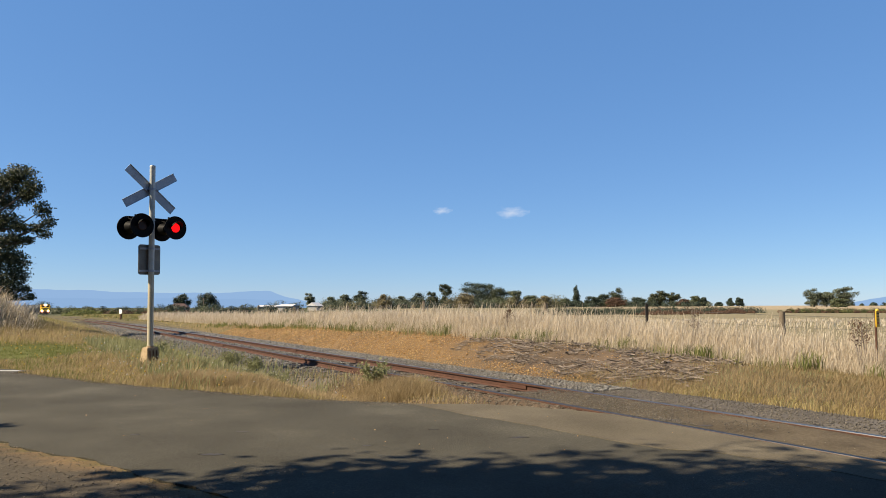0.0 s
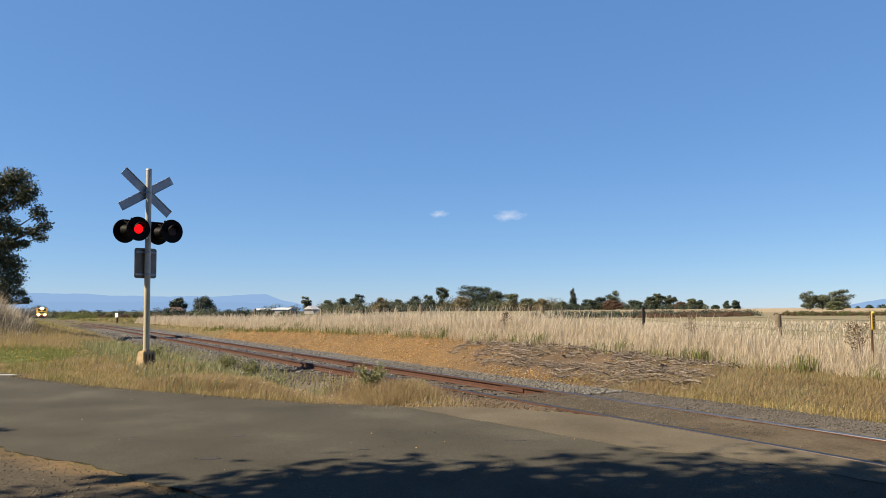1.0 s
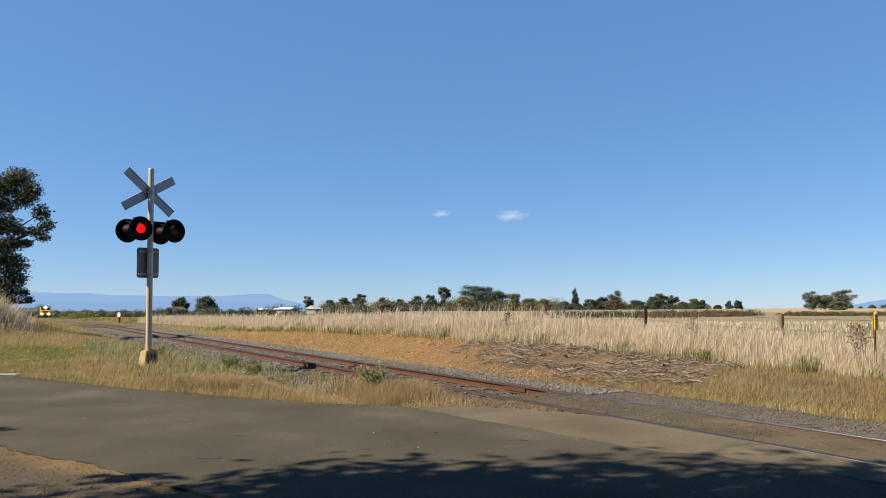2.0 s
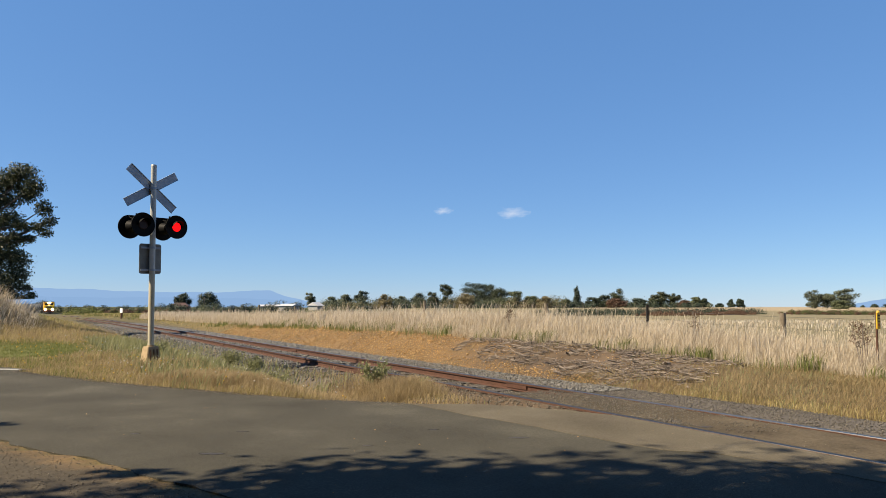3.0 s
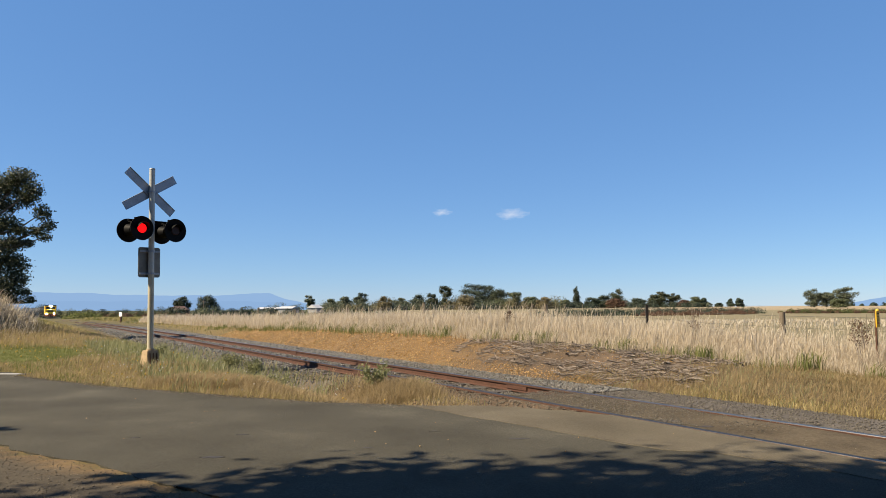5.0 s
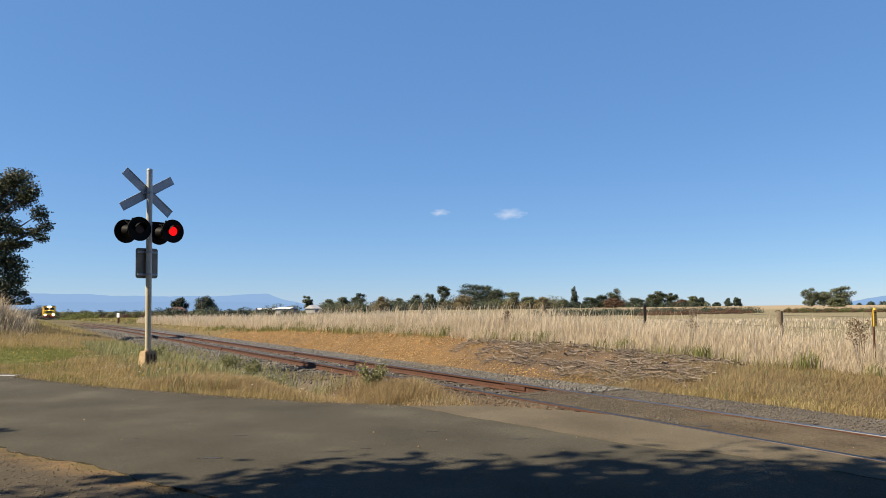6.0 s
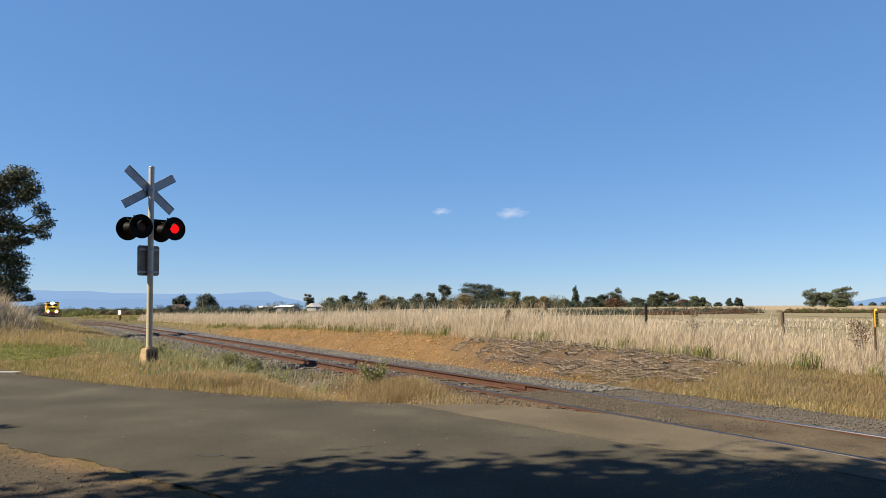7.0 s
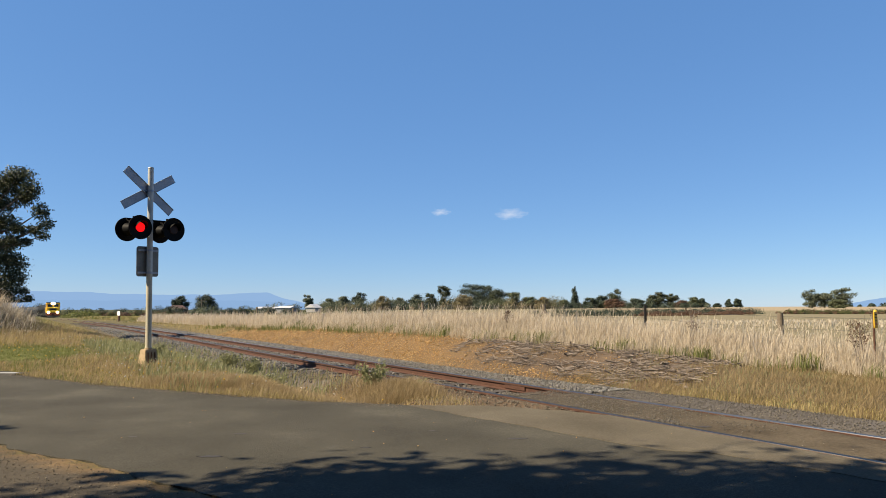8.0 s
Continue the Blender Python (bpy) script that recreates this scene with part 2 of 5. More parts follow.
def land_z(x, y):
    x, y = np.asarray(x, float), np.asarray(y, float)
    s, v = sv(x, y)
    low = line_z(y)
    far = 0.0062 * np.clip(y - 90, 0, 420) * step(-0.35, 0.25, x / np.maximum(np.abs(y), 5))
    # near side: the verge, with a shallow drain beside the ballast
    cess = -0.05 - 0.26 * np.exp(-((v + 2.35) / 0.55) ** 2) * step(6.5, 10, s)
    bed = -0.155 + 0.130 * step(13.5, 11.5, s) * (v < -0.62)
    heap = -0.075 + 0.045 * step(10, 6, s)
    z = np.where(np.abs(v) < 0.62, bed + 0.125 * step(9.2, 7.8, s), bed)
    z = np.where(v < -1.45, cess + (bed - cess) * step(-2.1, -1.45, v), z)
    h = bank_h(s)
    toe = -0.20 + 0.12 * (1 - step(5, 12, s))
    z = np.where(v > 0.62, bed + (heap - bed) * step(0.64, 0.85, v), z)
    z = np.where(v > 1.65, heap + (toe - heap) * step(1.65, 2.2, v), z)
    z = np.where(v > 2.2, toe + (h - toe) * np.clip((v - 2.2) / 1.8, 0, 1) ** 0.85, z)
    z = z - 0.25 * h * step(7, 14, v)
    # the mound at the roadside beyond the verge
    z = z + 3.0 * np.exp(-(((x + 22.6) / 2.9) ** 2 + ((y - 30) / 5.0) ** 2))
    shoulder = (v < -2.0) & (y < 8.5) & (s < 13)
    z = np.where(shoulder, -0.010 + 0.005 * wave(x, y, 2.1, 1.0), z)
    rough = 0.03 * wave(x, y, 1.3, 2.0) + 0.015 * wave(x, y, 4.7, 5.0)
    rough = rough * step(2.2, 3.2, np.abs(v)) * step(8, 12, s + 0.9 * np.maximum(0, v - 2))
    far_rough = 0.35 * wave(x, y, 0.021, 1.0) * step(60, 220, np.hypot(x, y)) * step(5, 60, np.abs(v))
    return z + low * (1 - step(20, 160, v)) + far + rough + far_rough


ROAD = [(-26, 26.5), (-16, 19.1), (-9.4, 14.4), (-8.1, 13.9), (-8.2, 13.45), (-5.6, 11.56), (-2.85, 10.05), (-1.7, 9.49), (-0.47, 9.1), (0.9, 8.3), (1.7, 7.4), (2.4, 6.6), (3.0, 5.9), (3.9, 4.6), (5.2, 2.5),
        (7.0, -0.5), (9, -4.6), (4.5, -8), (1.2, 0.6), (-0.2, 3.5), (-1.51, 4.73), (-1.96, 5.09), (-2.51, 5.5),
        (-3.2, 5.96), (-4.03, 6.46), (-9, 9.7), (-16, 14.4), (-30, 23.5)]
APRON = [(-0.47, 9.1), (0.55, 9.05), (1.48, 8.58), xy(6.0, -0.62), xy(0, -0.62), xy(-9, -0.62), (9, -5), (6.5, -0.5), (4.6, 2.9), (3.3, 4.9), (2.6, 5.77), (2.30, 6.10), (1.91, 6.2),
         (1.22, 7.07), (0.48, 7.94)]


def inside(poly, x, y):
    hit = np.zeros(np.shape(x), bool)
    for (x1, y1), (x2, y2) in zip(poly, poly[1:] + poly[:1]):
        cross = ((y1 > y) != (y2 > y)) & (x < (x2 - x1) * (y - y1) / (y2 - y1 + 1e-12) + x1)
        hit ^= cross
    return hit


def on_road(x, y):
    return inside(ROAD, x, y) | inside(APRON, x, y)


def grow(a, b, fine, reach, rate=1.13):
    """Grid lines: fine from a to b, then ever wider out to reach."""
    mid = list(np.arange(a, b, fine))
    w, p, right = fine, b, []
    while p < reach:
        right.append(p)
        w *= rate
        p += w
    w, p, left = fine, a, []
    while p > -reach:
        w *= rate
        p -= w
        left.append(p)
    return np.array(left[::-1] + mid + right)


def make_ground():
    gx, gy = grow(-20, 12, 0.18, 4600), grow(3, 32, 0.18, 4600)
    X, Y = np.meshgrid(gx, gy)
    x, y = X.ravel(), Y.ravel()
    s, v = sv(x, y)
    z = land_z(x, y)
    z = np.where(on_road(x, y), np.minimum(z, -0.034), z)
    deep = on_road(x, y)
    for ox, oy in ((0.3, 0), (-0.3, 0), (0, 0.3), (0, -0.3)):
        deep &= on_road(x + ox, y + oy)
    z = np.where(deep, -0.08, z)
    z = np.where((np.abs(v) < 0.56) & (s < 7.0), -0.09, z)
    nx = len(gx)
    i = (np.arange(len(gy) - 1)[:, None] * nx + np.arange(nx - 1)[None]).ravel()
    ob = array_mesh("ground", np.stack([x, y, z], 1), np.stack([i, i + 1, i + nx + 1, i + nx], 1), "ground", 4)
    ob.data.shade_smooth()

    def tone(*c):
        return np.array(c)[None]
    w1, w2 = wave(x, y, 0.9, 1.0), wave(x, y, 2.7, 4.0)
    c = np.repeat(tone(0.24, 0.185, 0.082), len(x), 0)

    def lay(c, mask, col):
        return c * (1 - mask[:, None]) + np.array(col)[None] * mask[:, None]
    # turf: gold with green patches; lawn beside the road
    c = lay(c, step(0.1, 0.6, w1 + 0.4 * w2) * 0.5, (0.16, 0.15, 0.05))
    lawn = np.exp(-(((x + 13.8) / 5.0) ** 2 + ((y - 19.8) / 4.4) ** 2)) * 1.6
    c = lay(c, np.clip(lawn + 0.25 * w2, 0, 1) * (v < -5), (0.19, 0.20, 0.055))
    # the ballast bed, grit beside it, the ochre bank and the stick-strewn part
    c = lay(c, step(2.3, 1.9, np.abs(v)), (0.17, 0.155, 0.14))
    c = lay(c, step(1.8, 1.2, np.abs(v)) * step(35, 55, s), (0.085, 0.070, 0.055))
    bank = step(2.0, 2.35, v + 0.2 * w2) * step(4.6, 4.0, v + 0.35 * w1) * step(6, 10, s) * step(42, 32, s + 2 * w1)
    c = lay(c, bank, (0.27, 0.175, 0.085))
    c = lay(c, bank * step(0.2, 0.7, w1) * 0.7, (0.21, 0.14, 0.08))
    sticks = bank * step(16, 11.5, s + 1.2 * w2)
    c = lay(c, sticks, (0.17, 0.125, 0.085))
    edge = step(1.7, 2.2, v) * step(5.2, 4.0, v) * step(9, 6, s)
    c = lay(c, edge, (0.20, 0.155, 0.085))
    # bare earth along the road's edge
    near = (v < -2.0) & (s < 13.0) & (y < 8.5) & ~on_road(x, y)
    c = lay(c, near * 1.0, (0.115, 0.098, 0.072))
    c = lay(c, near * step(0.22, 0.05, np.abs(y - 6.20 + 0.66 * (x + 3.7)) - 0.06 * w2) * 0.55, (0.36, 0.23, 0.10))
    dirt = step(-3.2, -2.4, v) * step(-0.55, -0.7, v) * step(13.5, 10.5, s + w2)
    c = lay(c, dirt, (0.20, 0.14, 0.085))
    c = lay(c, step(0.62, 0.5, np.abs(v)) * step(13, 10, s), (0.15, 0.11, 0.075))
    c = lay(c, step(38, 80, np.hypot(x, y)) * (x < -10) * 0.8, (0.19, 0.165, 0.075))
    # the mown field beyond the fence, and pale paddocks far off
    field = step(9, 13, v)
    c = lay(c, field, (0.33, 0.29, 0.175))
    c = lay(c, field * step(0.0, 0.9, wave(x, y, 0.05, 3.0)) * 0.5, (0.26, 0.235, 0.115))
    c = lay(c, step(150, 260, np.hypot(x, y)) * (x > 60), (0.52, 0.42, 0.27))
    c = lay(c, step(150, 260, np.hypot(x, y)) * (x < -20), (0.12, 0.125, 0.055))
    c = c * 0.45
    at = ob.data.color_attributes.new("soil", "FLOAT_COLOR", "POINT")
    at.data.foreach_set("color", np.concatenate([c, np.ones((len(c), 1))], 1).astype(np.float32).ravel())
    return tagged(ob, "dry grassy ground with pale soil and gravel beside the line", "ground", kind="structure")


def slab(name, poly, top, mat, label, ragged=0.05, thick=0.10):
    """A sheet of asphalt of some thickness, its edge broken unevenly."""
    rng = np.random.default_rng(len(name))
    pts = []
    for (x1, y1), (x2, y2) in zip(poly, poly[1:] + poly[:1]):
        L = math.hypot(x2 - x1, y2 - y1)
        n = max(1, int(L / 0.12)) if min(math.hypot(x1, y1), math.hypot(x2, y2)) < 18 else 3
        for i in range(n):
            t = i / n
            x, y = x1 + (x2 - x1) * t, y1 + (y2 - y1) * t
            o = ragged * (wave(x, y, 3.1, 1.0) * 0.9 + rng.normal() * 0.18) * (abs(sv(x, y)[1] + 0.62) > 0.05)
            pts.append((x - (y2 - y1) / L * o, y + (x2 - x1) / L * o))
    bm = bmesh.new()
    f = bm.faces.new([bm.verts.new((x, y, top)) for x, y in pts])
    bm.normal_update()
    if f.normal.z < 0:
        f.normal_flip()
    r = bmesh.ops.extrude_face_region(bm, geom=[f])
    for g in r["geom"]:
        if isinstance(g, bmesh.types.BMVert):
            g.co.z -= thick
    bmesh.ops.triangulate(bm, faces=bm.faces[:])
    bmesh.ops.recalc_face_normals(bm, faces=bm.faces[:])
    return tagged(part(name, bm, mat), label, name.split("_")[0], kind="structure")


make_ground()
slab("road", ROAD, -0.012, "asphalt", "worn grey-brown asphalt road with ragged edges", 0.07)
slab("road_apron", APRON, -0.008, "apron", "pale patched asphalt apron at the level crossing", 0.05)
slab("crossing_infill", [xy(8.4, -0.49), xy(8.1, -0.2), xy(7.3, 0.1), xy(7.9, 0.47), xy(0, 0.47), xy(-10, 0.47), xy(-10, -0.49), xy(0, -0.49)], -0.012, "infill",
     "dirty broken asphalt between the crossing rails", 0.03)


# ---- the railway ----
def curve_off(s):
    """Far off the line bends away to the near side."""
    return -0.0008 * max(0.0, s - 285.0) ** 2


def rail_profile(head_only):
    if head_only:
        return [(-0.033, -0.006), (-0.030, 0.0), (0.030, 0.0), (0.033, -0.006)]
    return [(-0.055, -0.132), (-0.055, -0.122), (-0.010, -0.110), (-0.008, -0.042), (-0.033, -0.032), (-0.035, -0.008), (-0.030, -0.002), (0.030, -0.002),
            (0.035, -0.008), (0.033, -0.032), (0.008, -0.042), (0.010, -0.110), (0.055, -0.122), (0.055, -0.132)]


def sweep(name, prof, v0, s0, s1, mat, lift=0.0):
    bm = bmesh.new()
    rows = []
    cuts = [s0] + [s for s in (30, 45, 60, 80, 105, 140, 180, 230, 285, 310, 335, 360, 385, 410, 440, 470) if s0 < s < s1] + [s1]
    for s in cuts:
        ring = []
        for o, h in prof:
            x, y = xy(s, v0 + o + curve_off(s))
            ring.append(bm.verts.new((x, y, h + lift + float(line_z(y)))))
        rows.append(ring)
    n = len(prof)
    for a, b in zip(rows, rows[1:]):
        for i in range(n):
            bm.faces.new((a[i], a[(i + 1) % n], b[(i + 1) % n], b[i]))
    bm.faces.new(rows[0])
    bm.faces.new(rows[-1][::-1])
    bmesh.ops.recalc_face_normals(bm, faces=bm.faces[:])
    return part(name, bm, mat)


def make_rail(v0, joints, label, head_mat):
    ob = sweep("rail", rail_profile(False), v0, -14, 500, "rust")
    tagged(ob, label, "rail", "running rails")
    head = sweep("railhead", rail_profile(True), v0, -14, 500, head_mat, 0.0015)
    head.parent = ob
    head["label"] = "shiny worn running surface"
    for s in joints:
        bm = bmesh.new()
        for side in (-1, 1):
            x, y = xy(s, v0 + side * 0.022)
            m = Matrix.Translation((x, y, -0.076)) @ Matrix.Rotation(math.atan2(ALONG[1], ALONG[0]), 4, "Z")
            box(bm, (0.55, 0.022, 0.062), m, 0.004)
            for k in (-0.2, -0.07, 0.07, 0.2):
                box(bm, (0.03, 0.03, 0.03), m @ Matrix.Translation((k, side * 0.014, 0)))
        part("fishplate", bm, "rust", ob)
    return ob


make_rail(-0.567, (13.2, 24.8, 37), "rusty steel rail with a dirty worn head beside the road", "worn_head")
make_rail(0.567, (9.4, 20.6, 33), "rusty steel rail with a shiny head along the gravel bank", "polished")


def make_sleepers():
    bm = bmesh.new()
    box(bm, (0.22, 2.1, 0.13), bevel=0.012)
    first = part("sleeper", bm, "sleeper")
    tagged(first, "weathered grey-brown sleeper half buried in ballast", "sleeper", "sleepers under the rails")
    turn = math.degrees(math.atan2(ALONG[1], ALONG[0]))
    rng = random.Random(3)
    for i in range(150):
        s = 7.6 + i * 0.66
        x, y = xy(s, rng.uniform(-0.03, 0.03))
        m = pose(x, y, -0.132 - 0.066 + float(line_z(y)), 0, 0, turn + rng.uniform(-1, 1))
        if i == 0:
            first.matrix_basis = m
        else:
            copy_thing(first, m)


make_sleepers()


# ---- the crossing signal ----
FACE = math.degrees(math.atan2(-0.631, 0.773))    # the way its near lamps look, along the road


def round_plate(bm, w, h, r, t, m):
    """An upright plate facing along x, its corners rounded."""
    pts = []
    for cy, cz, a0 in ((1, 1, 0), (-1, 1, 90), (-1, -1, 180), (1, -1, 270)):
        for k in range(6):
            a = radians(a0 + 18 * k)
            pts.append((cy * (w / 2 - r) + r * math.cos(a), cz * (h / 2 - r) + r * math.sin(a)))
    rings = [[bm.verts.new(m @ Vector((x, y, z))) for y, z in pts] for x in (-t / 2, t / 2)]
    bm.faces.new(rings[0][::-1])
    bm.faces.new(rings[1])
    n = len(pts)
    for i in range(n):
        bm.faces.new((rings[0][i], rings[0][(i + 1) % n], rings[1][(i + 1) % n], rings[1][i]))


def make_signal():
    lean = Matrix.Rotation(radians(1.1), 4, Vector((0.385, -0.923, 0)))
    sig = thing("crossing_signal", Matrix.Translation((-6.48, 15.53, -0.02)) @ lean @ pose(0, 0, 0, 0, 0, FACE),
                "flashing level crossing signal on a cream pole beside the road", "crossing signal")
    bm = bmesh.new()
    rod(bm, (0, 0, 0.25), (0, 0, 2.08), 0.064, 0.063, 24)
    smooth(part("pole", bm, "galv", sig))
    bm = bmesh.new()
    rod(bm, (0, 0, 2.08), (0, 0, 4.41), 0.063, 0.061, 24)
    rod(bm, (0, 0, 4.41), (0, 0, 4.44), 0.066, 0.058, 24)
    smooth(part("upper_pole", bm, "zinc", sig, "weathered zinc-grey upper pole"))
    # footing: a flared cast base with ribs
    bm = bmesh.new()
    vs = bmesh.ops.create_cube(bm, size=1.0, matrix=Matrix.Translation((0, 0, 0.185)) @ Matrix.Diagonal((0.245, 0.245, 0.37, 1)))["verts"]
    for v in vs:
        if v.co.z < 0.1:
            v.co.x *= 1.35
            v.co.y *= 1.35
    bmesh.ops.bevel(bm, geom=bm.edges[:], offset=0.012, segments=2, affect="EDGES")
    rod(bm, (0, 0, 0.35), (0, 0, 0.40), 0.088, 0.078, 20)
    base = part("pole_base", bm, "cast", sig, "flared ochre cast-iron base")
    for k in (-0.09, 0.0, 0.09):
        bm = bmesh.new()
        box(bm, (0.05, 0.020, 0.30), Matrix.Translation((0.148, k * 0.85, 0.155)) @ Matrix.Rotation(radians(-9), 4, "Y"), 0.004)
        part("rib", bm, "rust_streak", base)
    bm = bmesh.new()
    box(bm, (0.62, 0.62, 0.06), Matrix.Translation((0, 0, 0.0)), 0.01)
    part("footing", bm, "cast", sig, "low concrete footing")
    # crossbuck, seen from its bare back
    for k, ang in enumerate((-39.5, 31.5)):
        bm = bmesh.new()
        m = Matrix.Translation((-0.075 - 0.012 * k, 0, 3.90)) @ Matrix.Rotation(radians(ang), 4, "X")
        box(bm, (0.004, 1.40, 0.19), m, 0.001)
        for e in (-1, 1):
            box(bm, (0.022, 1.40, 0.004), m @ Matrix.Translation((0.009, 0, e * 0.095)))
        part("blade", bm, "sheet", sig, "bare aluminium back of a crossbuck arm")
    for z in (3.90, 2.56, 2.06):
        bm = bmesh.new()
        bmesh.ops.create_cone(bm, cap_ends=True, segments=20, radius1=0.071, radius2=0.071, depth=0.045, matrix=Matrix.Translation((0, 0, z)))
        box(bm, (0.05, 0.17, 0.035), Matrix.Translation((-0.055, 0, z)), 0.003)
        smooth(part("clamp", bm, "sheet", sig, "grey steel sign clamp"))
    # sign below the lamps, its back towards the camera
    bm = bmesh.new()
    round_plate(bm, 0.50, 0.66, 0.05, 0.008, Matrix.Translation((-0.085, 0, 2.315)))
    panel = part("sign_panel", bm, "sign_back", sig, "bare metal back of a rectangular sign")
    for z in (2.06, 2.56):
        bm = bmesh.new()
        box(bm, (0.03, 0.46, 0.045), Matrix.Translation((-0.07, 0, z)), 0.004)
        part("bracket", bm, "sheet", panel)
    bm = bmesh.new()
    round_plate(bm, 0.516, 0.676, 0.056, 0.004, Matrix.Translation((-0.092, 0, 2.315)))
    part("sign_edge", bm, "sheet", panel, "paler rim of the sign")
    # lamp arm and the two pairs of lamps, back to back
    bm = bmesh.new()
    rod(bm, (-0.085, -0.50, 3.24), (-0.085, 0.50, 3.24), 0.024, seg=12)
    box(bm, (0.04, 0.16, 0.10), Matrix.Translation((-0.075, 0, 3.24)), 0.006)
    for y0 in (-0.38, 0.40):
        rod(bm, (-0.30, y0, 3.22), (0.30, y0, 3.22), 0.024, seg=10)
        rod(bm, (0.0, y0, 3.02), (0.0, y0, 3.30), 0.022, seg=10)
    smooth(part("lamp_arm", bm, "black", sig, "black lamp bracket"))
    lenses = []
    for y0 in (-0.38, 0.40):
        for side in (1, -1):
            m = Matrix.Translation((side * 0.30, y0, 3.03)) @ Matrix.Rotation(0 if side > 0 else math.pi, 4, "Z")
            lamp = new("signal_lamp")
            lamp.parent = sig
            lamp.matrix_basis = m
            # target board: a ring round the recessed lens
            bm = bmesh.new()
            seg = 40
            rings = []
            for r, x in ((0.112, -0.05), (0.109, 0.0), (0.245, 0.004), (0.262, 0.012), (0.266, 0.006), (0.262, -0.008), (0.14, -0.012), (0.14, -0.05)):
                rings.append([bm.verts.new((x, r * math.sin(2 * math.pi * i / seg), r * math.cos(2 * math.pi * i / seg))) for i in range(seg)])
            for a, b in zip(rings, rings[1:] + rings[:1]):
                for i in range(seg):
                    bm.faces.new((a[i], a[(i + 1) % seg], b[(i + 1) % seg], b[i]))
            bmesh.ops.recalc_face_normals(bm, faces=bm.faces[:])
            smooth(part("target_board", bm, "black", lamp))
            bm = bmesh.new()
            rod(bm, (-0.24, 0, 0), (-0.05, 0, 0), 0.10, 0.145, 28)
            rod(bm, (-0.27, 0, 0), (-0.24, 0, 0), 0.06, 0.098, 24)
            box(bm, (0.05, 0.06, 0.11), Matrix.Translation((-0.15, 0, 0.15)), 0.006)
            smooth(part("housing", bm, "black", lamp))
            # hood over the upper half
            bm = bmesh.new()
            rows = []
            for k, (x, half) in enumerate(((0.0, 100), (0.06, 88), (0.12, 66), (0.16, 40))):
                rows.append([[bm.verts.new((x, r * math.sin(radians(half * (2 * i / 16 - 1))), r * math.cos(radians(half * (2 * i / 16 - 1))))) for i in range(17)] for r in (0.132, 0.127)])
            for a, b in zip(rows, rows[1:]):
                for j in (0, 1):
                    for i in range(16):
                        bm.faces.new((a[j][i], a[j][i + 1], b[j][i + 1], b[j][i]))
            for i in range(16):
                bm.faces.new((rows[-1][0][i], rows[-1][0][i + 1], rows[-1][1][i + 1], rows[-1][1][i]))
            smooth(part("hood", bm, "black", lamp))
            # the lens turns on its upright axis: one face glows, the other is dark
            bm = bmesh.new()
            rod(bm, (0.004, 0, 0), (0.014, 0, 0), 0.104, 0.090, 32)
            lens = part("lens", bm, "red_lit", lamp, "red lamp lens, flashing")
            bm = bmesh.new()
            rod(bm, (-0.004, 0, 0), (-0.014, 0, 0), 0.104, 0.090, 32)
            part("dark_face", bm, "dark_lens", lens, "unlit dark red face")
            # added black disc: keeps the lit face's glow from leaking round the lens
            bm = bmesh.new()
            rod(bm, (-0.0025, 0, 0), (0.0025, 0, 0), 0.1075, seg=32)
            part("glow_stop", bm, "black", lens)
            if side > 0:
                lenses.append(lens)
            else:
                lens.matrix_basis = pose(0, 0, 0, 0, 0, 180)
    return sig, lenses


signal, LENSES = make_signal()


# ---- the train ----
def bogie(parent, x, name="bogie"):
    bm = bmesh.new()
    for side in (-0.8, 0.8):
        box(bm, (2.6, 0.12, 0.28), Matrix.Translation((x, side, 0.55)), 0.03)
    box(bm, (0.5, 1.6, 0.25), Matrix.Translation((x, 0, 0.6)), 0.03)
    b = part(name, bm, "under", parent, "black running gear")
    for dx in (-0.9, 0.9):
        bm = bmesh.new()
        for side in (-0.57, 0.57):
            rod(bm, (x + dx, side - 0.06, 0.42), (x + dx, side + 0.06, 0.42), 0.42, 0.42, 24)
        rod(bm, (x + dx, -0.57, 0.42), (x + dx, 0.57, 0.42), 0.08, seg=10)
        part("wheelset", bm, "under", b)


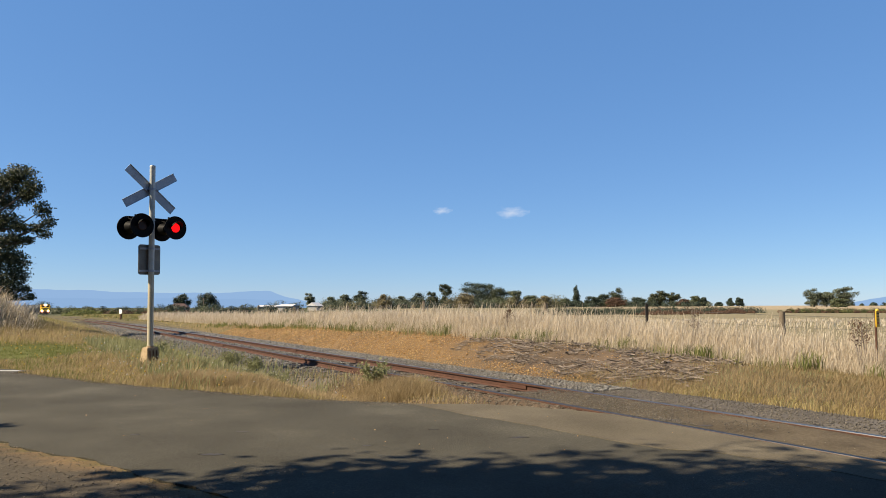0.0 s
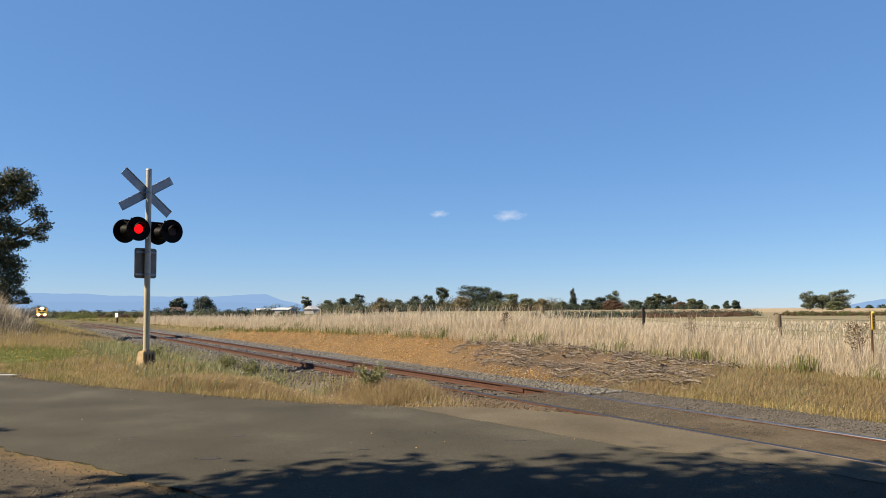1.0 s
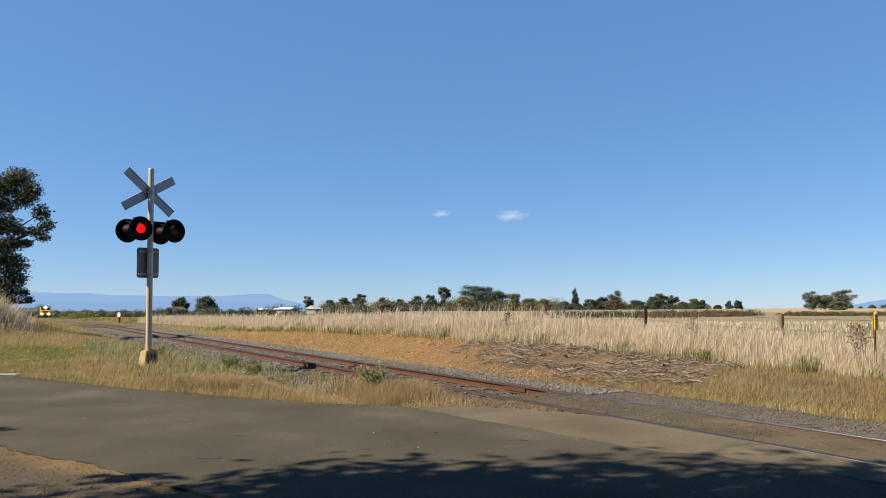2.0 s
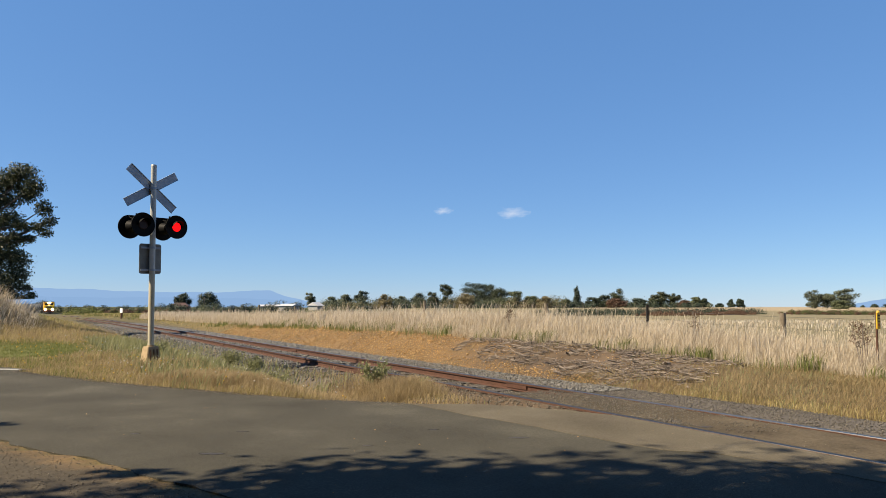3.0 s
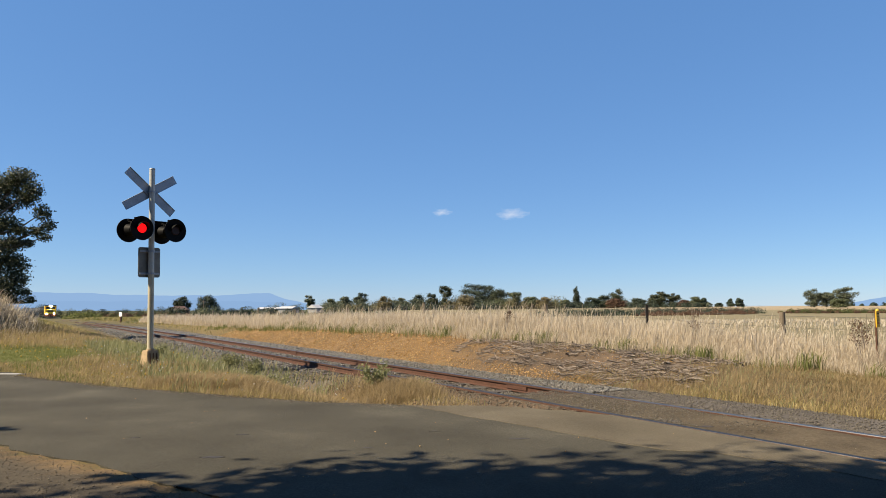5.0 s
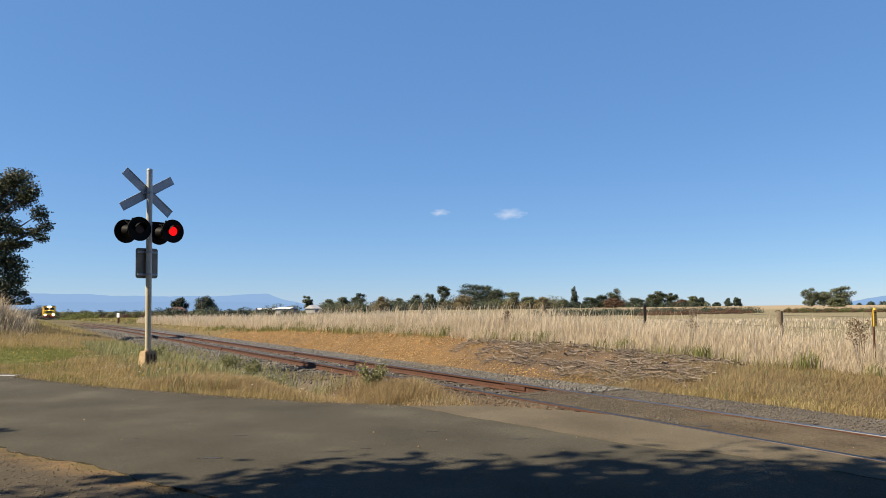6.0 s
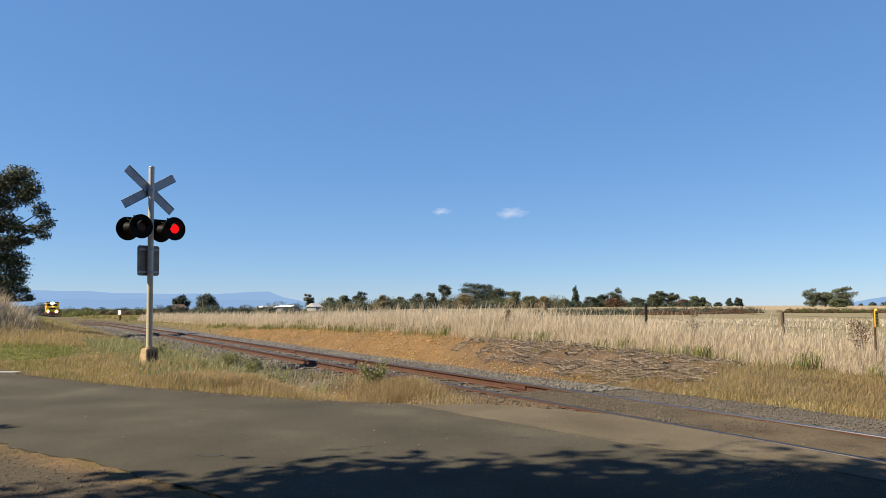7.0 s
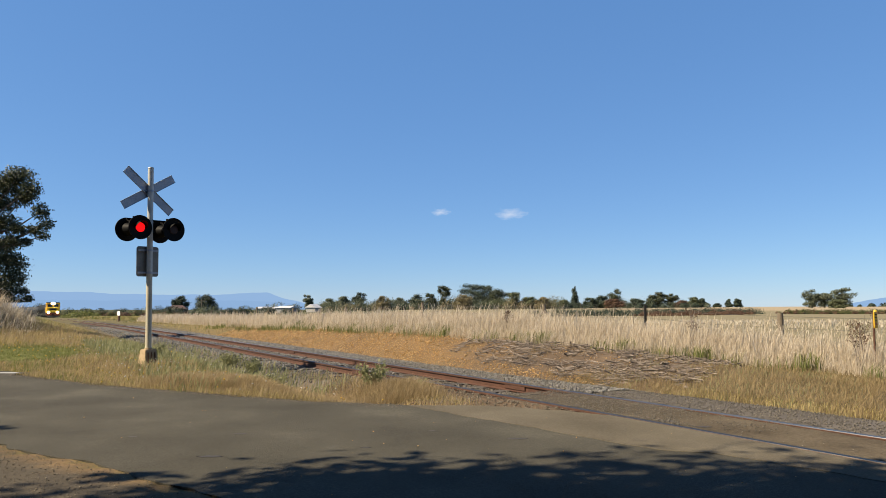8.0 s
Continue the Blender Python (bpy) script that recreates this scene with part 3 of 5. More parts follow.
def make_loco():
    """Front at x = 0, the body behind it along -x."""
    lo = thing("locomotive", Matrix(), "yellow diesel locomotive with lit headlights on the line", "locomotive")
    bm = bmesh.new()
    box(bm, (11.5, 2.05, 2.15), Matrix.Translation((-9.2, 0, 2.35)), 0.12)
    box(bm, (3.0, 2.1, 0.3), Matrix.Translation((-7.5, 0, 3.45)), 0.08)
    part("engine_hood", bm, "loco_dark", lo, "grimy dark engine hood")
    bm = bmesh.new()
    box(bm, (2.5, 3.0, 2.45), Matrix.Translation((-2.55, 0, 2.42)), 0.16)
    cab = part("cab", bm, "loco_yellow", lo)
    bm = bmesh.new()
    box(bm, (2.75, 2.9, 0.22), Matrix.Translation((-2.5, 0, 3.70)), 0.09)
    part("cab_roof", bm, "loco_dark", cab, "dark grey cab roof")
    for y0 in (-0.64, 0.64):
        bm = bmesh.new()
        box(bm, (0.06, 1.06, 0.68), Matrix.Translation((-1.31, y0, 3.02)), 0.03)
        part("windscreen", bm, "glass", cab, "dark windscreen pane")
    for y0 in (-1.505, 1.505):
        bm = bmesh.new()
        box(bm, (1.1, 0.05, 0.6), Matrix.Translation((-2.5, y0, 3.0)), 0.02)
        part("side_window", bm, "glass", cab)
    bm = bmesh.new()
    box(bm, (1.05, 2.9, 1.35), Matrix.Translation((-0.78, 0, 1.95)), 0.2)
    nose = part("nose", bm, "loco_yellow", lo)
    bm = bmesh.new()
    box(bm, (0.04, 1.5, 0.42), Matrix.Translation((-0.24, 0, 2.12)), 0.01)
    part("nose_band", bm, "loco_dark", nose, "dark band across the nose")
    bm = bmesh.new()
    box(bm, (15.0, 2.7, 0.28), Matrix.Translation((-7.6, 0, 1.16)), 0.05)
    part("underframe", bm, "loco_dark", lo)
    bm = bmesh.new()
    box(bm, (0.18, 2.95, 0.62), Matrix.Translation((-0.12, 0, 0.92)), 0.04)
    part("buffer_beam", bm, "loco_red", lo, "orange-red buffer beam")
    bm = bmesh.new()
    vs = bmesh.ops.create_cube(bm, size=1, matrix=Matrix.Translation((-0.05, 0, 0.42)) @ Matrix.Diagonal((0.3, 2.4, 0.42, 1)))["verts"]
    for v in vs:
        if v.co.z < 0.4 and v.co.x > 0:
            v.co.x += 0.25
    part("pilot", bm, "under", lo, "black pilot plough")
    bm = bmesh.new()
    rod(bm, (0, 0, 0.85), (0.5, 0, 0.85), 0.12, 0.09, 12)
    box(bm, (0.2, 0.32, 0.34), Matrix.Translation((0.5, 0, 0.85)), 0.04)
    part("coupler", bm, "under", lo)
    bm = bmesh.new()
    for y0 in (-1.2, 1.2):
        for x0 in (-0.2, -0.9):
            rod(bm, (x0, y0, 1.2), (x0, y0, 2.3), 0.022, seg=6)
        rod(bm, (-0.2, y0, 2.3), (-0.9, y0, 2.3), 0.022, seg=6)
    part("handrail", bm, "loco_yellow", lo)
    # headlights: a pair over the cab, a ditch light at each side
    for y0, z0, x0 in ((-0.17, 3.52, -1.16), (0.17, 3.52, -1.16), (-0.95, 1.38, -0.02), (0.95, 1.38, -0.02)):
        bm = bmesh.new()
        rod(bm, (x0 - 0.22, y0, z0), (x0, y0, z0), 0.21, 0.24, 20)
        lamp = part("headlight", bm, "loco_dark", lo)
        bm = bmesh.new()
        rod(bm, (x0, y0, z0), (x0 + 0.03, y0, z0), 0.215, 0.17, 20)
        part("headlight_lens", bm, "lamp_lit", lamp, "glowing warm headlight")
    for x0 in (-3.2, -12.0):
        bogie(lo, x0)
    bm = bmesh.new()
    box(bm, (3.4, 2.3, 0.6), Matrix.Translation((-7.6, 0, 0.72)), 0.1)
    part("fuel_tank", bm, "under", lo)
    return lo


def make_wagon():
    w = thing("tank_wagon", Matrix(), "grimy grey rounded bulk wagon behind the locomotive", "wagon", "wagons of the train")
    bm = bmesh.new()
    rod(bm, (-12.6, 0, 2.50), (-0.6, 0, 2.50), 1.46, 1.46, 36)
    body = smooth(part("tank", bm, "wagon", w))
    for x0 in (-0.6, -12.6):
        bm = bmesh.new()
        bmesh.ops.create_uvsphere(bm, u_segments=32, v_segments=12, radius=1.46, matrix=Matrix.Translation((x0, 0, 2.50)) @ Matrix.Diagonal((0.28, 1, 1, 1)))
        smooth(part("tank_end", bm, "wagon", body))
    for x0 in (-2.6, -4.6, -6.6, -8.6, -10.6):
        bm = bmesh.new()
        rod(bm, (x0 - 0.05, 0, 2.50), (x0 + 0.05, 0, 2.50), 1.50, 1.50, 36)
        part("hoop", bm, "wagon", body)
    for x0 in (-4.0, -9.2):
        bm = bmesh.new()
        rod(bm, (x0, 0, 3.90), (x0, 0, 4.08), 0.32, 0.3, 20)
        part("hatch", bm, "wagon", body)
    bm = bmesh.new()
    box(bm, (13.0, 2.2, 0.25), Matrix.Translation((-6.6, 0, 1.0)), 0.04)
    part("underframe", bm, "under", w)
    for x0 in (-2.4, -10.8):
        bogie(w, x0)
    return w


LOCO = make_loco()
WAGONS = [make_wagon()]
for _ in range(13):
    WAGONS.append(copy_thing(WAGONS[0], Matrix()))


# ---- loose stone ----
ROCK = np.array([(1, 0, 0), (-1, 0, 0), (0, 1, 0), (0, -1, 0), (0, 0, 1), (0, 0, -1)], float)
ROCK_F = np.array([(0, 2, 4), (2, 1, 4), (1, 3, 4), (3, 0, 4), (2, 0, 5), (1, 2, 5), (3, 1, 5), (0, 3, 5)])


def turns(rng, n):
    """Random rotation matrices (n, 3, 3)."""
    q = rng.normal(size=(n, 4))
    q /= np.linalg.norm(q, axis=1, keepdims=True)
    w, x, y, z = q.T
    return np.stack([1 - 2 * (y * y + z * z), 2 * (x * y - z * w), 2 * (x * z + y * w), 2 * (x * y + z * w), 1 - 2 * (x * x + z * z), 2 * (y * z - x * w),
                     2 * (x * z - y * w), 2 * (y * z + x * w), 1 - 2 * (x * x + y * y)], 1).reshape(n, 3, 3)


def stones(name, x, y, size, mat, label, seed, sink=0.25, z=None):
    rng = np.random.default_rng(seed)
    n = len(x)
    r = size[:, None, None] * 0.5
    shape = ROCK[None] * rng.uniform(0.55, 1.15, (n, 6, 1)) + rng.normal(0, 0.16, (n, 6, 3))
    p = np.einsum("nij,nkj->nki", turns(rng, n), shape) * r
    p[:, :, 2] *= 0.8
    base = land_z(x, y) if z is None else np.full(n, z)
    p += np.stack([x, y, base + size * sink], 1)[:, None, :]
    f = ROCK_F[None] + (np.arange(n) * 6)[:, None, None]
    return tagged(array_mesh(name, p.reshape(-1, 3), f.reshape(-1, 3), mat), label, "gravel", kind="stuff")


def scatter_sv(rng, n, s0, s1, v0, v1, power=1.0):
    s = s0 + (s1 - s0) * rng.random(n) ** power
    v = rng.uniform(v0, v1, n)
    return (*xy(s, v), s, v)


def make_stones():
    rng = np.random.default_rng(11)
    x, y, s, v = scatter_sv(rng, 36000, 8.6, 62, -2.15, 2.15, 1.6)
    x, y = xy(s, v)
    keep = ((np.abs(np.abs(v) - 0.567) > 0.075) & ((np.abs(v) > 0.7) | (rng.random(len(s)) < 0.8)) & (rng.random(len(s)) < np.where(v > 0, step(1.75, 1.25, v - 0.6), step(1.35, 0.2, -v - 0.6) * 0.6 + 0.4))
            & ~((v < -0.62) & (rng.random(len(s)) < step(14.5, 11.5, s))))
    size = rng.uniform(0.03, 0.07, len(x)) * (1 + 0.02 * np.clip(s - 10, 0, 60))
    dim = keep & (s + rng.normal(0, 1.2, len(s)) < 15.5)
    stones("dusty_ballast", x[dim], y[dim], size[dim] * 0.85, "gravel", "dusty dark ballast near the crossing", 10)
    keep &= ~dim
    stones("ballast", x[keep], y[keep], size[keep], "stone", "grey crushed-stone ballast along the rails", 1)
    x, y, s, v = scatter_sv(rng, 14000, 8, 48, 0.9, 2.2, 1.3)
    keep = rng.random(len(x)) < step(2.25, 1.9, v + 0.12 * wave(x, y, 1.9, 4.0))
    stones("shoulder_ballast", x[keep], y[keep], rng.uniform(0.03, 0.06, keep.sum()) * (1 + 0.015 * np.clip(s[keep] - 10, 0, 40)), "stone", "grey crushed stone heaped along the far rail", 17)
    x, y, s, v = scatter_sv(rng, 7000, 4.2, 8.4, -0.52, 0.50)
    keep = rng.random(len(x)) < step(4.5, 6.5, s + 0.8 * wave(x, y, 1.7, 2.0))
    keep &= s < 8.3
    stones("track_gravel", x[keep], y[keep], rng.uniform(0.008, 0.024, keep.sum()), "gravel", "dark gravel and dirt between the rails", 18, z=-0.012)
    x, y, s, v = scatter_sv(rng, 16000, -5, 8.8, 0.64, 2.05)
    keep = rng.random(len(x)) < step(2.0, 1.6, v + 0.15 * wave(x, y, 2.5, 2.0))
    stones("gravel", x[keep], y[keep], rng.uniform(0.010, 0.030, keep.sum()), "gravel", "fine grey gravel beside the rail", 2)
    x, y, s, v = scatter_sv(rng, 36000, 9.0, 38, 2.05, 4.3, 1.3)
    keep = (wave(x, y, 1.4, 9.0) + rng.normal(0, 0.35, len(x)) > -0.6) & (rng.random(len(x)) < 0.10 + 0.9 * np.maximum(step(14, 17, s + wave(x, y, 1.1, 3.0)), 0.9 * step(2.85, 2.5, v) * step(8.5, 9.5, s)))
    stones("ochre_gravel", x[keep], y[keep], (rng.gamma(1.7, 0.011, keep.sum()) + 0.014) * (0.75 + 0.25 * step(13, 18, s[keep])), "ochre_stone", "ochre broken rock on the low bank", 3)
    x, y, s, v = scatter_sv(rng, 4500, 50, 150, -1.9, 1.9, 1.5)
    keep = np.abs(np.abs(v) - 0.567) > 0.10
    stones("dark_ballast", x[keep], y[keep], rng.uniform(0.06, 0.13, keep.sum()), "gravel", "dark ballast along the distant line", 9)
    # dirt and grit between road and rails, and on the near shoulder
    x, y, s, v = scatter_sv(rng, 6000, 4.5, 12, -2.6, -0.66)
    keep = ~on_road(x, y)
    stones("trackside_grit", x[keep], y[keep], rng.uniform(0.012, 0.04, keep.sum()), "brown_stone", "brown grit between road and rail", 4)
    x, y = rng.uniform(-6, -1.2, 16000), rng.uniform(3.8, 7.0, 16000)
    keep = ~on_road(x, y) & (sv(x, y)[1] < -2)
    stones("shoulder_gravel", x[keep], y[keep], 0.004 + 0.014 * rng.random(keep.sum()) ** 3, "brown_stone", "loose brown gravel on the road shoulder", 5)
    x, y, s, v = scatter_sv(rng, 900, -4, 7, -0.5, 0.5)
    keep = wave(x, y, 2.2, 6.0) > 0.1
    stones("infill_grit", x[keep], y[keep], rng.uniform(0.006, 0.018, keep.sum()), "brown_stone", "loose grit on the crossing infill", 6, z=-0.012)
    t = rng.random(5200)
    ex = -8.2 + 7.7 * t
    ey = np.interp(ex, [-8.2, -5.6, -2.85, -1.7, -0.47], [13.45, 11.56, 10.05, 9.49, 9.1]) + rng.normal(-0.02, 0.10, 5200) + 0.06 * wave(ex, ex * 0, 2.3, 1.0)
    stones("edge_grit", ex, ey, 0.005 + 0.016 * rng.random(5200) ** 2, "brown_stone", "sandy grit washed along the road's edge", 20, z=-0.014)
    # crumbled hole beside the near rail
    a = rng.normal(0, 1, (150, 2))
    hs, hv = 5.35 + 0.20 * a[:, 0], -0.42 + 0.05 * a[:, 1]
    x, y = xy(hs, hv)
    stones("broken_asphalt", np.asarray(x), np.asarray(y), rng.uniform(0.012, 0.032, 150), "gravel", "crumbled asphalt in a pothole beside the rail", 7, z=-0.012)
    x, y = rng.uniform(-8, 3, 420), rng.uniform(4.5, 12, 420)
    keep = on_road(x, y) & (wave(x, y, 0.8, 4.0) > -0.1)
    stones("road_litter", x[keep], y[keep], 0.005 + 0.016 * rng.random(keep.sum()) ** 4, "ochre_stone", "stray grit lying on the road", 8, z=-0.012)


make_stones()


# ---- grass ----
def blades(name, x, y, height, width, mat, label, seed, bend=0.35, head=0.0, category="grass"):
    """Tapered, bent blades; head: a seed head's width over the blade's."""
    rng = np.random.default_rng(seed)
    n = len(x)
    a, b = rng.uniform(0, 2 * math.pi, n), rng.uniform(0, 2 * math.pi, n)
    side = np.stack([np.cos(a), np.sin(a), np.zeros(n)], 1) * (width / 2)[:, None]
    wind = np.array([0.25, 0.05])
    over = (np.stack([np.cos(b), np.sin(b)], 1) * rng.random((n, 1)) * bend + wind * bend) * height[:, None]
    root = np.stack([x, y, land_z(x, y) - 0.02], 1)
    mid, tip = root.copy(), root.copy()
    mid[:, :2] += over * 0.32
    mid[:, 2] += height * 0.62
    tip[:, :2] += over
    tip[:, 2] += height * (1.02 - 0.25 * bend)
    if head:
        neck = mid + (tip - mid) * 0.45
        p = np.stack([root - side, root + side, neck + side * head, neck - side * head, tip], 1)
    else:
        p = np.stack([root - side, root + side, mid + side * 0.8, mid - side * 0.8, tip], 1)
    f = np.array([(0, 1, 2), (0, 2, 3), (3, 2, 4)])[None] + (np.arange(n) * 5)[:, None, None]
    return tagged(array_mesh(name, p.reshape(-1, 3), f.reshape(-1, 3), mat), label, category, kind="stuff")


def reach(x, y):
    return np.hypot(x, y)


def make_grass():
    rng = np.random.default_rng(21)
    # the tall straw beyond the line, from the bank's top to the fence and past it
    x, y, s, v = scatter_sv(rng, 380000, -9, 78, 3.7, 11.0, 1.6)
    v = 3.7 + (v - 3.7) * rng.random(len(v)) ** 0.5
    front = np.interp(s, [-9, 0, 6, 11, 16, 30, 45, 78], [6.6, 6.2, 5.6, 4.5, 4.0, 3.9, 3.4, 2.6]) + 0.4 * wave(s, v * 0, 1.1, 1.0)
    x, y = xy(s, v)
    edge = v - front
    h = (rng.uniform(0.45, 0.95, len(s)) + 0.18 * wave(x, y, 0.7, 2.0) + 0.10 * wave(x, y, 2.1, 7.0)) * (0.45 + 0.55 * step(-0.3, 1.0, edge)) * np.interp(s, [-9, 5, 10, 15, 40, 78], [0.62, 0.66, 0.76, 0.80, 0.72, 0.62])
    keep = (edge > -0.4) & (edge < np.interp(s, [-9, 6, 14], [2.6, 2.8, 4.0])) & (rng.random(len(s)) < 0.35 + 0.65 * step(3.6, 0.8, edge))
    w = 0.0022 + 0.00020 * reach(x, y)
    half = keep & (rng.random(len(s)) < 0.5)
    blades("tall_dry_grass", x[half], y[half], h[half], w[half], "straw", "tall bleached dry grass along the field edge", 1, 0.55, 1.3)
    rest = keep & ~half
    blades("dry_grass_undergrowth", x[rest], y[rest], h[rest] * 0.78, w[rest], "straw", "bleached dry grass stems and leaves", 2, 0.75)
    stalk = keep & (rng.random(len(s)) < 0.035)
    blades("seeding_stalks", x[stalk], y[stalk], h[stalk] * 1.15 + 0.18, w[stalk] * 0.9, "straw", "taller seeding stalks above the straw", 15, 0.4, 1.8)
    # the grazed field's thin stubble
    x, y, s, v = scatter_sv(rng, 16000, -14, 40, 8.0, 45, 1.0)
    blades("field_stubble", x, y, rng.uniform(0.08, 0.3, len(x)), 0.01 + 0.0005 * reach(x, y), "straw", "thin pale grass on the grazed field", 3, 0.6)
    # green at the foot of the straw
    x, y, s, v = scatter_sv(rng, 44000, -6, 45, 2.8, 6.8, 1.4)
    front = np.interp(s, [-9, 0, 6, 11, 16, 30, 45], [6.3, 5.9, 5.2, 4.2, 3.8, 3.7, 3.2])
    keep = (np.abs(v - front - 0.05) < 0.30) & (wave(x, y, 1.1, 8.0) + 0.5 * wave(x, y, 3.7, 1.0) > -0.15)
    blades("green_grass", x[keep], y[keep], rng.uniform(0.10, 0.34, keep.sum()), 0.007 + 0.0004 * reach(x, y)[keep], "green", "green grass at the foot of the straw", 4, 0.5)
    # fine seeding grass between gravel and straw
    x, y, s, v = scatter_sv(rng, 110000, -9, 11.0, 1.75, 5.6)
    keep = (v > 1.85 + 0.25 * wave(x, y, 1.9, 3.0) + 0.35 * step(6, 9, s)) & (rng.random(len(s)) < 0.35 + 0.65 * step(0.2, -0.2, wave(x, y, 0.8, 5.0)) + 0.4 * step(3.5, 2.2, v))
    keep &= rng.random(len(s)) > 0.9 * step(6.6, 8.8, s + 0.5 * wave(x, y, 1.6, 2.0)) * step(2.5, 3.1, v) + 0.9 * step(9.5, 11, s)
    h = rng.uniform(0.07, 0.22, len(s)) * (0.75 + 0.35 * wave(x, y, 1.5, 1.0))
    blades("fine_seeding_grass", x[keep], y[keep], np.maximum(h, 0.06)[keep], 0.0020 + 0.00013 * reach(x, y)[keep], "brown_seed", "fine brown seeding grass beside the gravel", 5, 0.9, 1.3)
    x, y, s, v = scatter_sv(rng, 16000, -9, 10, 1.9, 5.4)
    keep = wave(x, y, 1.3, 5.0) + 0.5 * wave(x, y, 3.1, 2.0) + rng.normal(0, 0.3, len(s)) > 0.0
    blades("low_olive_grass", x[keep], y[keep], rng.uniform(0.05, 0.15, keep.sum()), np.full(keep.sum(), 0.006), "weed", "low olive grass under the seed heads", 19, 0.8)
    x, y, s, v = scatter_sv(rng, 9000, -9, 7.5, 1.75, 2.5)
    keep = v > 1.85 + 0.25 * wave(x, y, 1.9, 3.0)
    blades("verge_edge_grass", x[keep], y[keep], rng.uniform(0.04, 0.14, keep.sum()), np.full(keep.sum(), 0.008), "gold", "short golden grass at the gravel's edge", 6, 0.7)
    # sparse dry tufts on the bank
    x, y, s, v = scatter_sv(rng, 26000, 6, 40, 1.9, 4.6)
    keep = wave(x, y, 1.7, 12.0) + 0.6 * wave(x, y, 4.3, 2.0) + 0.35 * (v - 3.4) + rng.normal(0, 0.2, len(s)) > 0.45
    blades("bank_grass", x[keep], y[keep], rng.uniform(0.05, 0.22, keep.sum()), 0.003 + 0.0003 * reach(x, y)[keep], "haze_grass", "sparse dry tufts on the gravel bank", 16, 0.6)
    # the verge between road and line
    n = 330000
    y = 8.6 * (60 / 8.6) ** rng.random(n)
    x = -rng.uniform(-0.02, 0.70, n) * y + rng.normal(0, 0.3, n)
    s, v = sv(x, y)
    keep = (v < -1.25) & ~on_road(x, y) & (s > 7.2)
    keep &= rng.random(n) < np.where(v > -2.3, 0.10 + 0.5 * step(14, 9, s), 1.0)
    x, y, s, v = x[keep], y[keep], s[keep], v[keep]
    n = len(x)
    lawn = np.exp(-(((x + 13.8) / 5.0) ** 2 + ((y - 19.8) / 4.4) ** 2)) * 1.5 + 0.25 * wave(x, y, 1.2, 4.0)
    green = lawn + 0.35 * wave(x, y, 0.55, 9.0) + rng.normal(0, 0.18, n) + 0.25 * np.exp(-((v + 3.4) / 1.2) ** 2) * step(11, 14, s) > 0.36
    tuft = 0.55 + 0.45 * step(-0.2, 0.7, wave(x, y, 1.6, 2.0))
    h = rng.uniform(0.06, 0.24, n) * tuft * (1 + 0.7 * step(14, 22, s) * step(-3.5, -6, v)) * (1 - 0.6 * step(0.3, 0.8, lawn))
    w = 0.0022 + 0.00024 * reach(x, y)
    k = green
    blades("verge_green_grass", x[k], y[k], h[k] * 0.9, w[k] * 1.15, "green", "green grass patches on the verge", 7, 0.8)
    k = ~green & (rng.random(n) < 0.55)
    blades("verge_dry_grass", x[k], y[k], h[k], w[k], "gold", "short golden dry grass on the verge", 8, 0.85)
    k = ~green & ~k
    blades("verge_seed_grass", x[k], y[k], h[k] * 1.3, w[k] * 0.8, "haze_grass", "fine tan seed stalks on the verge", 9, 0.7, 1.5)
    # pale weeds creeping over the near shoulder of the ballast
    x, y, s, v = scatter_sv(rng, 16000, 11, 30, -4.6, -1.3)
    keep = (rng.random(len(s)) < step(-1.4, -2.4, v)) & (wave(x, y, 1.3, 6.0) + rng.normal(0, 0.4, len(s)) > -0.1)
    blades("creeping_weeds", x[keep], y[keep], rng.uniform(0.08, 0.34, keep.sum()), np.full(keep.sum(), 0.009), "weed", "pale green weeds creeping over the ballast", 14, 0.6, 1.3)
    # the fluffy stand along the road edge before the rail
    m = 54000
    t = rng.random(m)
    x = -4.6 + 4.3 * t + rng.normal(0, 0.22, m)
    y = 11.35 - 1.55 * t + np.abs(rng.normal(0, 0.5, m)) + 0.1
    keep = ~on_road(x, y) & (sv(x, y)[1] < -1.15)
    x, y = x[keep], y[keep]
    blades("roadside_seeding_grass", x, y, rng.uniform(0.08, 0.34, len(x)) * (0.8 + 0.3 * wave(x, y, 1.7, 2.0)), np.full(len(x), 0.0026), "haze_grass", "soft tan seeding grass along the road edge", 10, 0.8, 1.4)
    # coarse grass further along both sides of the line
    x, y, s, v = scatter_sv(rng, 80000, 28, 230, -16, 26, 1.4)
    keep = (np.abs(v) > 2.0) & (wave(x, y, 0.25, 2.0) + rng.normal(0, 0.5, len(s)) > -0.3)
    keep &= ~((v > 3.6) & (s < 78)) & ~((v < 0) & (s < 48)) & ~((v > 0) & (s < 40) & (rng.random(len(s)) < 0.6))
    x, y, s, v = x[keep], y[keep], s[keep], v[keep]
    g = wave(x, y, 0.12, 5.0) + 0.5 * wave(x, y, 0.5, 1.0) + rng.normal(0, 0.3, len(s)) > 0.35
    h = rng.uniform(0.12, 0.42, len(s)) * (0.5 + 0.5 * step(2.0, 5.0, np.abs(v)))
    w = 0.0007 * reach(x, y)
    blades("line_dry_grass", x[~g], y[~g], h[~g], w[~g], "gold", "dry grass along the distant railway", 12, 0.6)
    blades("line_green_grass", x[g], y[g], h[g], w[g], "green", "green grass along the distant railway", 13, 0.6)
    # the mound's long grass
    m = 16000
    x, y = -22 + rng.normal(0, 3.2, m), 29 + rng.normal(0, 3.6, m)
